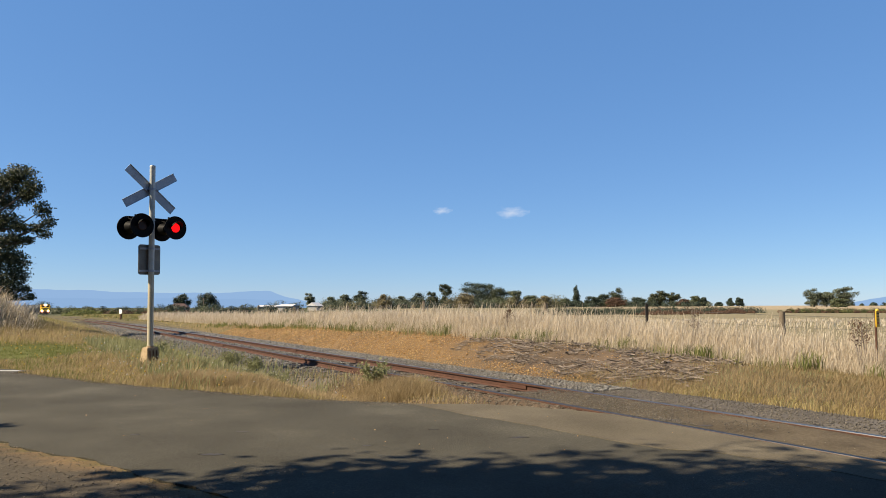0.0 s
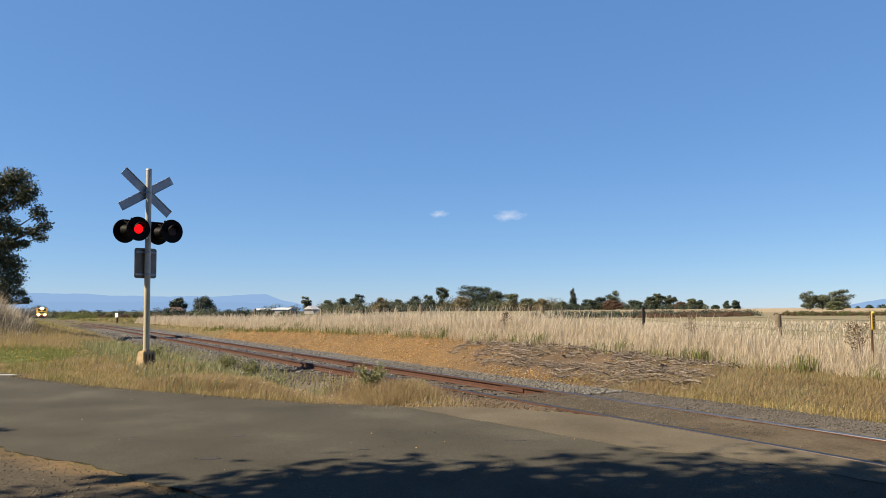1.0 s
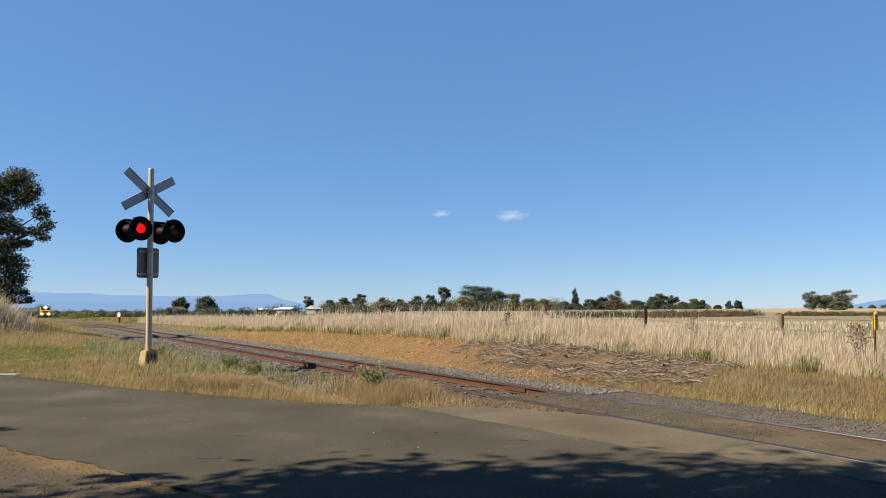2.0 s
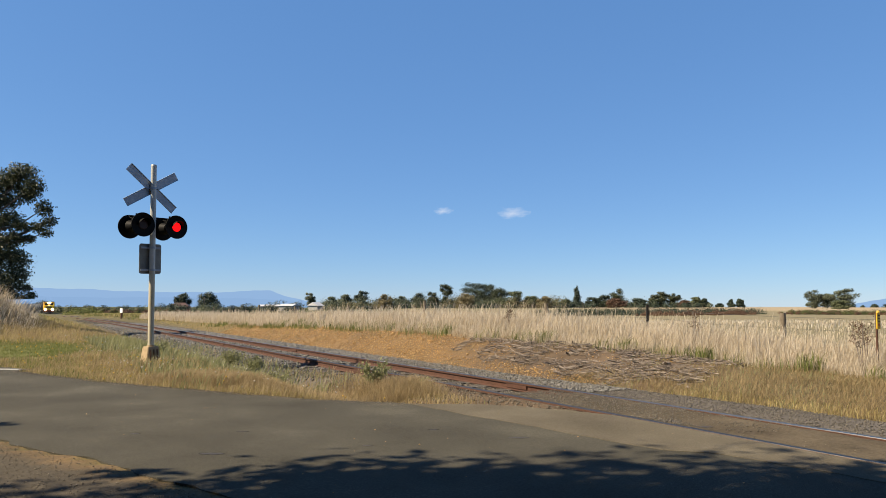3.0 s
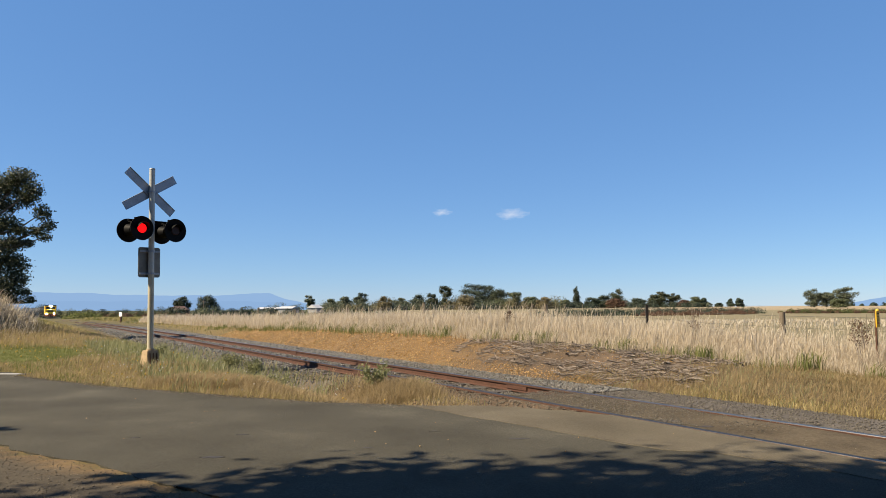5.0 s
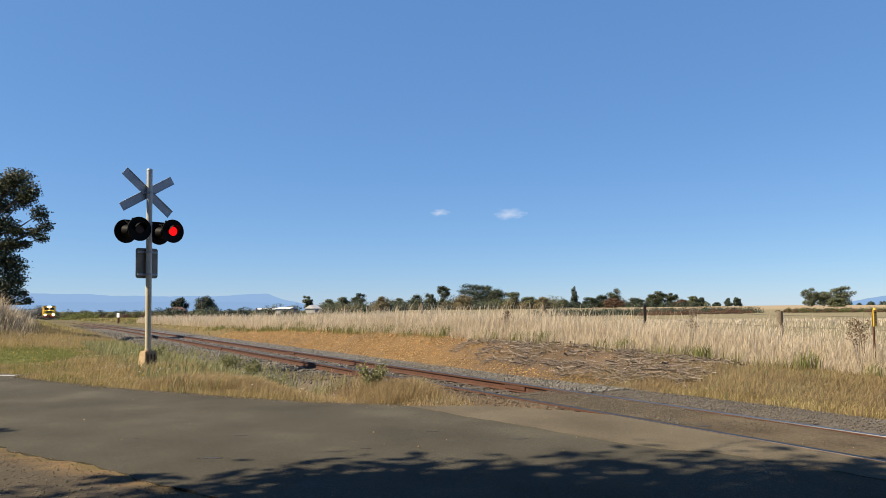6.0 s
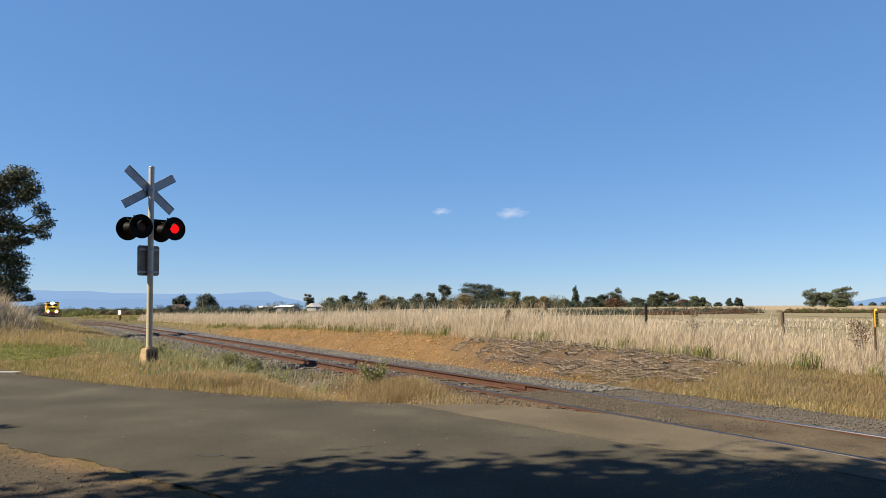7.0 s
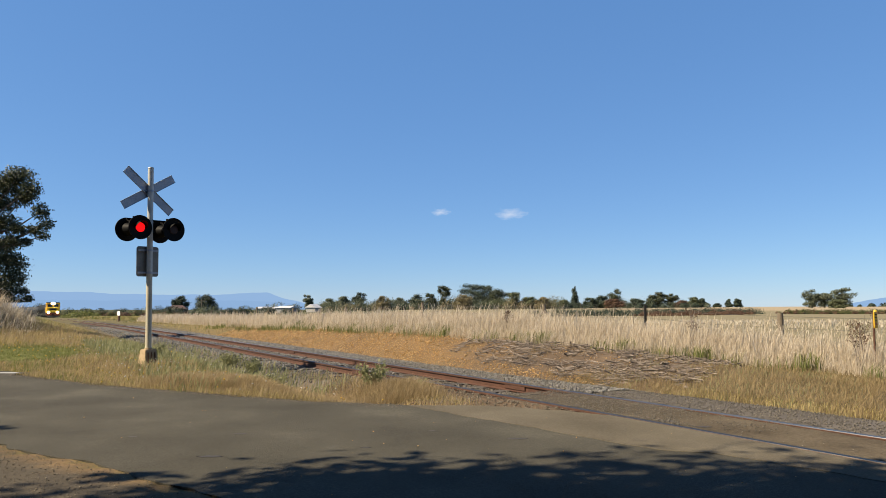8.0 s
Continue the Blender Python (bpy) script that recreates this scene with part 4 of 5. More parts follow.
    keep = ~on_road(x, y) & (sv(x, y)[1] < -2.5) & (x / y < -0.572 - 0.02 * rng.random(m))
    x, y = x[keep], y[keep]
    blades("mound_long_grass", x, y, rng.uniform(0.35, 0.9, len(x)) * step(-17.0, -19.8, x), np.full(len(x), 0.009), "straw", "long dry grass on the roadside mound", 11, 0.7, 1.6)
    # flowers of the verge, each a small cross of petals on its stalk
    for name, mat, m, seed, test in (("yellow_flowers", "flower_y", 230, 31, lambda v, s: (v < -2.2)), ("white_flowers", "flower_w", 230, 32, lambda v, s: (v < -1.9) & (v > -5.2) & (s > 10))):
        r2 = np.random.default_rng(seed)
        y = 9.3 * (30 / 9.3) ** r2.random(m * 3)
        x = -r2.uniform(0.05, 0.66, m * 3) * y
        s, v = sv(x, y)
        ok = test(v, s) & ~on_road(x, y) & (s > 8) & (wave(x, y, 0.9, seed) > 0.0)
        x, y = x[ok], y[ok]
        c = np.stack([x, y, land_z(x, y) + r2.uniform(0.08, 0.24, len(x))], 1)
        q = turns(r2, len(x))
        d = (0.010 + 0.0006 * reach(x, y))[:, None, None]
        p = np.einsum("nij,kj->nki", q, ROCK * np.array((1, 1, 0.5))) * d + c[:, None, :]
        f = ROCK_F[None] + (np.arange(len(x)) * 6)[:, None, None]
        tagged(array_mesh(name, p.reshape(-1, 3), f.reshape(-1, 3), mat), "tiny %s wildflowers among the verge grass" % name.split("_")[0], "flowers", kind="stuff")


make_grass()


def make_sticks():
    rng = np.random.default_rng(41)
    n = 7000
    x, y, s, v = scatter_sv(rng, n, 7.4, 15.5, 2.2, 4.9)
    keep = (s + 0.8 * wave(x, y, 1.2, 3.0) > 8.2) & (wave(x, y, 1.5, 7.0) + 0.5 * wave(x, y, 3.3, 2.0) + rng.normal(0, 0.2, n) > -0.4) & (v < np.interp(s, [4, 6, 9, 13, 16], [5.2, 5.0, 4.6, 4.0, 3.6])) & (v > np.interp(s, [4, 6, 9, 12, 16], [3.6, 2.9, 2.3, 2.6, 3.0]) + 0.4 * wave(x, y, 1.6, 2.0))
    x, y = x[keep], y[keep]
    n = len(x)
    a = rng.normal(math.atan2(ALONG[1], ALONG[0]), 1.0, n)
    L = rng.gamma(2.0, 0.062, n) + 0.045
    r = rng.gamma(2.0, 0.0024, n) + 0.0022
    d = np.stack([np.cos(a), np.sin(a), rng.normal(0, 0.2, n)], 1)
    side = np.stack([-np.sin(a), np.cos(a), np.zeros(n)], 1)
    c = np.stack([x, y, land_z(x, y) + rng.uniform(0.0, 0.07, n)], 1)
    up = np.array((0, 0, 1.0))[None]
    p = []
    for e, k in ((-0.5, 1.0), (0.5, 0.55)):
        for q in (side, up, -side, -up):
            p.append(c + d * (L * e)[:, None] + q * (r * k)[:, None])
    p = np.stack(p, 1)
    f = np.array([(0, 1, 5, 4), (1, 2, 6, 5), (2, 3, 7, 6), (3, 0, 4, 7)])[None] + (np.arange(n) * 8)[:, None, None]
    tagged(array_mesh("fallen_sticks", p.reshape(-1, 3), f.reshape(-1, 4), "twig", 4), "heap of grey fallen sticks and bark on the bank", "sticks", kind="stuff")


make_sticks()


# ---- trees ----
def leaf_cloud(centres, size, rng, out=None):
    """Leaf sprays: bent diamonds turned every way, or, with out, laid loosely over the clump that they grow on."""
    n = len(centres)
    q = turns(rng, n)
    if out is not None:
        k = out / (np.linalg.norm(out, axis=1, keepdims=True) + 1e-6) + rng.normal(0, 0.38, (n, 3))
        k /= np.linalg.norm(k, axis=1, keepdims=True)
        a = np.cross(k, q[:, :, 0])
        a /= np.linalg.norm(a, axis=1, keepdims=True) + 1e-6
        q = np.stack([a, np.cross(k, a), k], 2)
    shape = np.array([(1, 0, 0), (0, 0.55, 0.12), (-1, 0, 0), (0, -0.55, -0.12)])
    p = np.einsum("nij,kj->nki", q, shape) * (size * rng.uniform(0.6, 1.3, n))[:, None, None] * 0.5 + centres[:, None, :]
    f = np.array([(0, 1, 2, 3)])[None] + (np.arange(n) * 4)[:, None, None]
    return p.reshape(-1, 3), f.reshape(-1, 4)


def lobes_for(form, h, w, rng):
    """Ellipsoids that make up a crown: centre and radii, in the tree's space."""
    out = []
    if form == "tall":
        for i in range(8):
            t = (i + 0.5) / 8
            r = w * 0.5 * (1 - 0.75 * t) * rng.uniform(0.8, 1.15) + 0.15
            out.append(((rng.normal(0, 0.1 * w), rng.normal(0, 0.1 * w), h * (0.12 + 0.8 * t)), (r, r, h * 0.13)))
    elif form == "gum":
        # domed clumps on spreading limbs, a few lower ones, gaps between
        for i in range(15):
            a, t = rng.uniform(0, 6.28), rng.uniform(0.42, 0.92)
            d = w * 0.42 * rng.uniform(0.2, 1.0) * math.sqrt(max(0.1, 1 - ((t - 0.58) / 0.42) ** 2))
            r = w * rng.uniform(0.11, 0.20)
            out.append(((d * math.cos(a), d * math.sin(a), h * t), (r, r, min(r * 0.75, h * 0.12))))
        for i in range(7):
            a, t = rng.uniform(0, 6.28), rng.uniform(0.08, 0.42)
            d = w * 0.34 * rng.uniform(0.1, 1.0)
            r = w * rng.uniform(0.10, 0.18)
            out.append(((d * math.cos(a), d * math.sin(a), h * t), (r, r, min(r, h * 0.13))))
        out.append(((0, 0, h * 0.88), (w * 0.17, w * 0.17, h * 0.1)))
        out.append(((0.04 * w, 0, h * 0.60), (w * 0.30, w * 0.30, h * 0.20)))
        out.append(((-0.05 * w, 0, h * 0.25), (w * 0.26, w * 0.26, h * 0.22)))
    else:
        # a full dome from the ground up, its outline broken into clumps
        for i in range(30):
            a, t = rng.uniform(0, 6.28), rng.uniform(0.05, 0.86)
            d = w * 0.40 * math.sqrt(rng.uniform(0.05, 1.0)) * math.sqrt(max(0.08, 1 - ((t - 0.32) / 0.62) ** 2))
            r = w * rng.uniform(0.10, 0.19)
            out.append(((d * math.cos(a), d * math.sin(a), h * t), (r, r, min(r, h * 0.15))))
        out.append(((0, 0, h * 0.84), (w * 0.2, w * 0.2, h * 0.14)))
        out.append(((0, 0, h * 0.35), (w * 0.36, w * 0.36, h * 0.3)))
    return out


def make_tree(x, y, h, w, form, mat, label, seed, leaf, count, name="tree", lobes=None, trunk_r=None, z=None):
    rng = np.random.default_rng(seed)
    t = thing(name, Matrix.Translation((x, y, float(land_z(x, y)) - 0.1 if z is None else z)), label, "tree", "trees of the plain" if name == "tree" else "")
    lobes = lobes or lobes_for(form, h, w, rng)
    r0 = trunk_r or max(0.12, h * 0.022)
    bm = bmesh.new()
    top = Vector((rng.normal(0, 0.04) * w, rng.normal(0, 0.04) * w, h * 0.72))
    knee = Vector((rng.normal(0, 0.05) * w, rng.normal(0, 0.05) * w, h * 0.35))
    rod(bm, (0, 0, -0.2), knee, r0, r0 * 0.75, 10)
    rod(bm, knee, top, r0 * 0.75, r0 * 0.3, 8)
    smooth(part("trunk", bm, "bark", t, "gnarled tree trunk"))
    for c, r in lobes[:9]:
        a = knee.lerp(top, min(1.0, max(0.0, (c[2] * 0.75 - knee.z) / max(0.1, top.z - knee.z))))
        bm = bmesh.new()
        b = Vector(c)
        mid = a.lerp(b, 0.5) + Vector((0, 0, -0.05 * h * rng.random()))
        rod(bm, a, mid, r0 * 0.32, r0 * 0.2, 6)
        rod(bm, mid, b, r0 * 0.2, r0 * 0.06, 6)
        smooth(part("limb", bm, "bark", t))
    vol = np.array([r[0] * r[1] * r[2] for _, r in lobes]) ** 0.8
    pts, outs = [], []
    for (c, r), share in zip(lobes, vol / vol.sum()):
        n = int(count * share) + 8
        d = rng.normal(size=(n, 3))
        d /= np.linalg.norm(d, axis=1, keepdims=True)
        k = rng.random(n) ** 0.45 * (1 + rng.normal(0, 0.16, n))
        pts.append(np.array(c)[None] + d * k[:, None] * np.array(r)[None])
        outs.append(d / np.array(r)[None])
    pts = np.concatenate(pts)
    pts[:, 2] = np.maximum(pts[:, 2], 0.15)
    v, f = leaf_cloud(pts, leaf, rng, np.concatenate(outs) if name == "tree" else None)
    crown = array_mesh("crown", v, f, mat, 4)
    crown.parent = t
    return t


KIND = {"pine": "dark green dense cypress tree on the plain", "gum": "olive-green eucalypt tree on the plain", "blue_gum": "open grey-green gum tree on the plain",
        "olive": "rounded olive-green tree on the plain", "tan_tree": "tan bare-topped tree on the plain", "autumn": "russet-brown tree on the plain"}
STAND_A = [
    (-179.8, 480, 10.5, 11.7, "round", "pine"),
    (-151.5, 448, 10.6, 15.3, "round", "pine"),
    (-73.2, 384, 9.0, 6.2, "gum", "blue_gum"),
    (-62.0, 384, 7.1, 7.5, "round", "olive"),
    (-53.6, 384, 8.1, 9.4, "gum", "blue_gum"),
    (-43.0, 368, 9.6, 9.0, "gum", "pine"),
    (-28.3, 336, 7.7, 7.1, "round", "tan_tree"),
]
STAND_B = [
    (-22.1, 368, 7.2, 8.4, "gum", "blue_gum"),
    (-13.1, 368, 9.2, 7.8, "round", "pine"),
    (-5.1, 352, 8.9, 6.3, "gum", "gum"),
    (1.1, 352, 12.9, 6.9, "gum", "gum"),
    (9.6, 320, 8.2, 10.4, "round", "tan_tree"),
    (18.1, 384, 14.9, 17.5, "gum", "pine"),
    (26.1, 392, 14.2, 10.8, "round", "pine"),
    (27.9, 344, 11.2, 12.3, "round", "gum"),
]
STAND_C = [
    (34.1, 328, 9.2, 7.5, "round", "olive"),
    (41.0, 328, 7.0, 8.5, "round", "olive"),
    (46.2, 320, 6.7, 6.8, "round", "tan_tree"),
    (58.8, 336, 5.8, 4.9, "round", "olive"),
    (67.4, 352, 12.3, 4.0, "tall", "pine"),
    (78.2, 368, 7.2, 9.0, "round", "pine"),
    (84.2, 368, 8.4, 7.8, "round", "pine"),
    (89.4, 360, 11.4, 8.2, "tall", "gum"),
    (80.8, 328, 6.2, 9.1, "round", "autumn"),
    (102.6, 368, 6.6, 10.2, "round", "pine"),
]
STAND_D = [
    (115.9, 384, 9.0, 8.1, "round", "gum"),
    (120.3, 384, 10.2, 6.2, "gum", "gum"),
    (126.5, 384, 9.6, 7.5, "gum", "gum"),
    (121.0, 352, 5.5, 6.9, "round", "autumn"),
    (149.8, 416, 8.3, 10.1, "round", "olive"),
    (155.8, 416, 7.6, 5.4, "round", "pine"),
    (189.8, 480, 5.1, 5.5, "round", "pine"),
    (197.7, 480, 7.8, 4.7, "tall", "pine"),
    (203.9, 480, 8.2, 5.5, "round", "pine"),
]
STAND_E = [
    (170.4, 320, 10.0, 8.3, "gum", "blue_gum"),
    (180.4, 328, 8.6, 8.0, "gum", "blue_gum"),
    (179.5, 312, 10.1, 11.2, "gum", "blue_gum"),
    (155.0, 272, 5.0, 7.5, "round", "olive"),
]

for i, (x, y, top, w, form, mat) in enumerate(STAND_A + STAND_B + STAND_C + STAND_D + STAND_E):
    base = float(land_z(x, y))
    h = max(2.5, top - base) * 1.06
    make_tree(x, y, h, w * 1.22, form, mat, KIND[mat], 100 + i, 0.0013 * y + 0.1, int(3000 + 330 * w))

# the big gum at the roadside beyond the mound
GUM = [((1.7, 0, 10.0), (0.9, 0.9, 0.6)), ((0.7, 0.3, 9.4), (1.2, 1.1, 0.9)), ((2.6, -0.2, 9.0), (0.65, 0.7, 0.7)), ((1.9, 0.2, 8.5), (0.75, 0.7, 0.6)), ((3.2, 0, 7.6), (0.6, 0.6, 0.55)),
       ((3.55, 0.1, 6.8), (0.5, 0.5, 0.45)), ((2.8, 0.2, 6.4), (0.6, 0.6, 0.4)), ((3.45, 0, 6.0), (0.42, 0.45, 0.35)), ((1.9, -0.2, 6.4), (0.65, 0.6, 0.35)), ((0.8, 0, 6.8), (1.1, 1.0, 0.65)),
       ((0.4, 0.3, 8.1), (0.9, 0.9, 0.65)), ((1.3, 0, 5.6), (1.0, 0.9, 0.5)), ((2.3, 0, 5.6), (0.45, 0.5, 0.28)), ((0.5, 0, 4.7), (1.25, 1.1, 0.85)), ((1.5, 0.2, 4.2), (0.85, 0.9, 0.7)),
       ((2.0, 0, 3.3), (0.5, 0.6, 0.4)), ((1.1, 0, 2.9), (1.15, 1.1, 0.95)), ((2.2, 0.1, 2.4), (0.45, 0.5, 0.32)), ((2.6, 0, 1.9), (0.38, 0.45, 0.3)), ((0.9, 0, 1.6), (1.3, 1.2, 0.9)),
       ((-0.9, 0, 8.8), (1.4, 1.3, 1.2)), ((-1.2, 0, 6.3), (1.6, 1.5, 1.2)), ((-1.0, 0, 4.0), (1.5, 1.5, 1.2)), ((-0.8, 0, 2.0), (1.6, 1.5, 1.2))]
GUM_BASE = float(land_z(-21.98, 33.75)) - 0.1
make_tree(-21.98, 33.75, 7.6, 5.2, "gum", "gum", "tall dark eucalypt beside the mound with drooping leaves", 7, 0.115, 46000, "gum_tree",
          [((0.75 * a, 0.75 * b, 1.22 + 0.75 * (c - 1.22) - GUM_BASE), (0.75 * r[0], 0.75 * r[1], 0.75 * r[2])) for (a, b, c), r in GUM], 0.24)

# the roadside trees behind the camera, whose shade lies across the road
SHADE = [((0.4, 0.2, 8.2), (2.6, 2.3, 1.5)), ((-1.8, -0.6, 7.6), (2.4, 2.2, 1.5)), ((2.2, 0.6, 7.0), (1.9, 1.6, 1.1)), ((0.0, -1.2, 6.4), (2.6, 2.2, 1.4)), ((-0.3, 1.5, 6.8), (1.3, 1.2, 0.9)), ((1.2, -1.6, 8.6), (1.9, 1.8, 1.1))]


def shade_tree(sx, sy, seed, extra=()):
    """A tree whose crown, at about 7.4 m, shades the ground round (sx, sy)."""
    make_tree(sx - SUN_WAY.x * 7.4, sy - SUN_WAY.y * 7.4, 9.2, 6.0, "gum", "gum", "broad eucalypt shading the road", seed, 0.22, 26000, "roadside_tree", SHADE + list(extra), 0.26, -0.1)


shade_tree(0.4, 3.32, 51)
shade_tree(4.6, 3.05, 52)
shade_tree(-4.5, 1.2, 53, [((0.3, 3.0, 7.2), (1.9, 1.1, 0.9)), ((-1.6, 2.7, 7.0), (2.0, 1.3, 1.0)), ((0.9, 2.2, 7.2), (1.1, 0.9, 0.8)), ((0.2, 6.45, 6.6), (0.7, 0.2, 0.2)), ((3.2, 4.4, 6.4), (0.4, 0.18, 0.18)), ((2.0, 3.2, 6.4), (1.3, 0.5, 0.4))])
# an added tall one, unseen above the camera, shuts sky light off the road
make_tree(3.4, -4.2, 12.0, 9.0, "gum", "gum", "unseen tall eucalypt added over the road to block sky light", 54, 0.6, 12000, "roadside_tree",
          [((-1.4, 4.0, 10.2), (2.4, 3.0, 1.0)), ((1.2, 5.2, 10.6), (2.6, 3.2, 1.0)), ((2.5, 2.2, 10.4), (2.8, 2.8, 1.1)), ((-0.8, 1.2, 10.8), (2.6, 2.8, 1.2)), ((0.6, -1.0, 9.4), (3.2, 2.6, 1.6))], 0.3, -0.1)
# an added, unseen broad gum whose limbs block sky light over the near roadside
make_tree(-5.0, -3.5, 11.5, 9.0, "gum", "gum", "unseen broad eucalypt added overhead to dim sky light", 70, 0.42, 30000, "roadside_tree",
          [((-6.0, 1.5, 8.4), (3.2, 2.6, 1.2)), ((-2.0, 2.4, 9.2), (3.4, 2.4, 1.2)), ((2.0, 2.8, 9.6), (3.2, 2.2, 1.1)), ((5.0, 1.6, 9.0), (3.0, 2.6, 1.2)), ((-4.0, -2.0, 8.6), (3.4, 2.8, 1.3)), ((0.0, -1.0, 10.2), (3.4, 3.0, 1.3)),
           ((4.0, -2.0, 9.6), (3.4, 2.8, 1.3)), ((7.6, -1.0, 8.6), (2.6, 2.6, 1.2))], 0.4, -0.1)
# more of the same row behind the camera, unseen, added to block sky light
for i, (x, y) in enumerate(((-1.5, -6.5), (3.5, -8.5), (8.5, -7.0), (13.0, -4.0), (-6.0, -9.5), (0.5, -13), (6.5, -13.5), (-15, -5), (-20, 0.5), (-13, -10), (-26, 5))):
    make_tree(x, y, 9.5, 6.5, "gum", "gum", "unseen broad eucalypt added behind the road to block the sky", 55 + i, 0.95, 3000, "roadside_tree", SHADE + [((0, 0, 4.0), (2.6, 2.6, 1.6)), ((1.0, 0.5, 2.2), (2.2, 2.2, 1.4))], 0.26, -0.1)


# ---- hedges and scrub ----
def scrub(name, line, width, height, mat, label, seed, count, leaf, each=110):
    """A ragged belt of bushes along a line of plan points: each a heap of leaf sprays."""
    rng = np.random.default_rng(seed)
    P = np.array(line, float)
    n = max(6, count // each)
    k = (np.arange(n) + rng.random(n)) / n * (len(P) - 1)
    i = np.minimum(k.astype(int), len(P) - 2)
    t = (k - i)[:, None]
    c = P[i] * (1 - t) + P[i + 1] * t + rng.normal(0, width / 2, (n, 2))
    h = height * (0.35 + 0.65 * rng.random(n) ** 1.6)
    r = h * rng.uniform(0.6, 1.2, n)
    d = rng.normal(size=(n, each, 3))
    d /= np.linalg.norm(d, axis=2, keepdims=True)
    d *= rng.random((n, each, 1)) ** 0.35
    d[:, :, 2] = np.abs(d[:, :, 2])
    p = d * np.stack([r, r, h], 1)[:, None, :]
    outs = (d / np.stack([r, r, h], 1)[:, None, :]).reshape(-1, 3)
    p[:, :, :2] += c[:, None, :]
    p = p.reshape(-1, 3)
    p[:, 2] += land_z(p[:, 0], p[:, 1]) + 0.05
    v, f = leaf_cloud(p, leaf, rng, outs)
    return tagged(array_mesh(name, v, f, mat, 4), label, "scrub", kind="stuff")


scrub("field_hedge", [(16, 112), (34, 116), (54, 122)], 2.5, 1.5, "pine", "dark green hedge across the field", 61, 52000, 0.17)
scrub("russet_hedge", [(30, 107), (44, 112), (50, 117)], 2.0, 1.1, "autumn", "russet brambles along the field hedge", 62, 14000, 0.15)
scrub("gorse_hedge", [(60, 121), (70, 118), (86, 121)], 2.0, 1.0, "gorse", "olive and yellow scrub along the field", 63, 24000, 0.17)
scrub("bramble_clumps", [(58, 119), (72, 116), (84, 119)], 1.5, 0.9, "autumn", "brown brambles among the field scrub", 73, 6000, 0.17)
scrub("line_scrub", [(-168, 305), (-150, 300), (-105, 290), (-70, 300)], 9, 4.3, "pine", "dark scrub beyond the railway", 64, 30000, 0.6, 420)
scrub("line_bushes", [(-160, 290), (-130, 285), (-95, 280)], 7, 4.2, "olive", "olive bushes beyond the railway", 74, 9000, 0.5, 300)
scrub("line_gorse", [(-121, 232), (-108, 215), (-78, 205)], 6, 2.0, "gorse", "yellow-green gorse beside the line", 65, 7000, 0.4)
scrub("line_brambles", [(-116, 226), (-96, 212), (-74, 205)], 6, 1.9, "autumn", "brown brambles beside the line", 75, 6000, 0.4)
scrub("green_thicket", [(-84, 158), (-80, 160)], 2.2, 2.0, "green", "green thicket close to the line", 66, 2600, 0.3)
scrub("woods", [(-90, 420), (-30, 400), (20, 390), (90, 400), (150, 420)], 14, 7.0, "blue_gum", "grey-green far woods across the plain", 67, 34000, 0.8, 240)
scrub("grove_belt", [(-60, 350), (-40, 350), (-12, 350)], 5, 7.4, "blue_gum", "grey-green grove below the taller gums", 72, 20000, 0.55, 340)
scrub("tan_grove", [(-56, 336), (-30, 336), (10, 332)], 4, 5.0, "tan_tree", "fading tan bushes along the grove", 76, 5500, 0.5, 340)
scrub("dark_grove", [(-14, 362), (4, 362), (26, 362)], 5, 9.0, "gum", "dark dense grove round the tall trees", 77, 15000, 0.55, 420)
scrub("olive_grove", [(22, 336), (36, 334), (58, 332)], 4, 7.6, "olive", "rounded olive trees in a dense row", 78, 14000, 0.55, 420)
scrub("tan_row", [(30, 326), (44, 326), (52, 326)], 2, 6.6, "tan_tree", "fading tan trees before the olive row", 79, 5000, 0.5, 420)
scrub("thickets", [(-62, 345), (-20, 335), (30, 330), (66, 335), (128, 345)], 8, 4.2, "pine", "dark thickets between the trees", 71, 24000, 0.6, 220)
scrub("farm_thicket", [(-112, 330), (-70, 338), (-35, 340)], 8, 3.8, "olive", "olive thicket round the farm sheds", 68, 9000, 0.6)
scrub("paddock_trees", [(330, 620), (420, 640), (560, 700)], 12, 5.5, "pine", "dark trees on the far paddock's edge", 69, 2400, 2.0)
scrub("cutting_trees", [(-340, 590), (-352, 612), (-362, 640)], 4.0, 9.5, "pine", "dark trees beside the line behind the train", 70, 3000, 1.0)


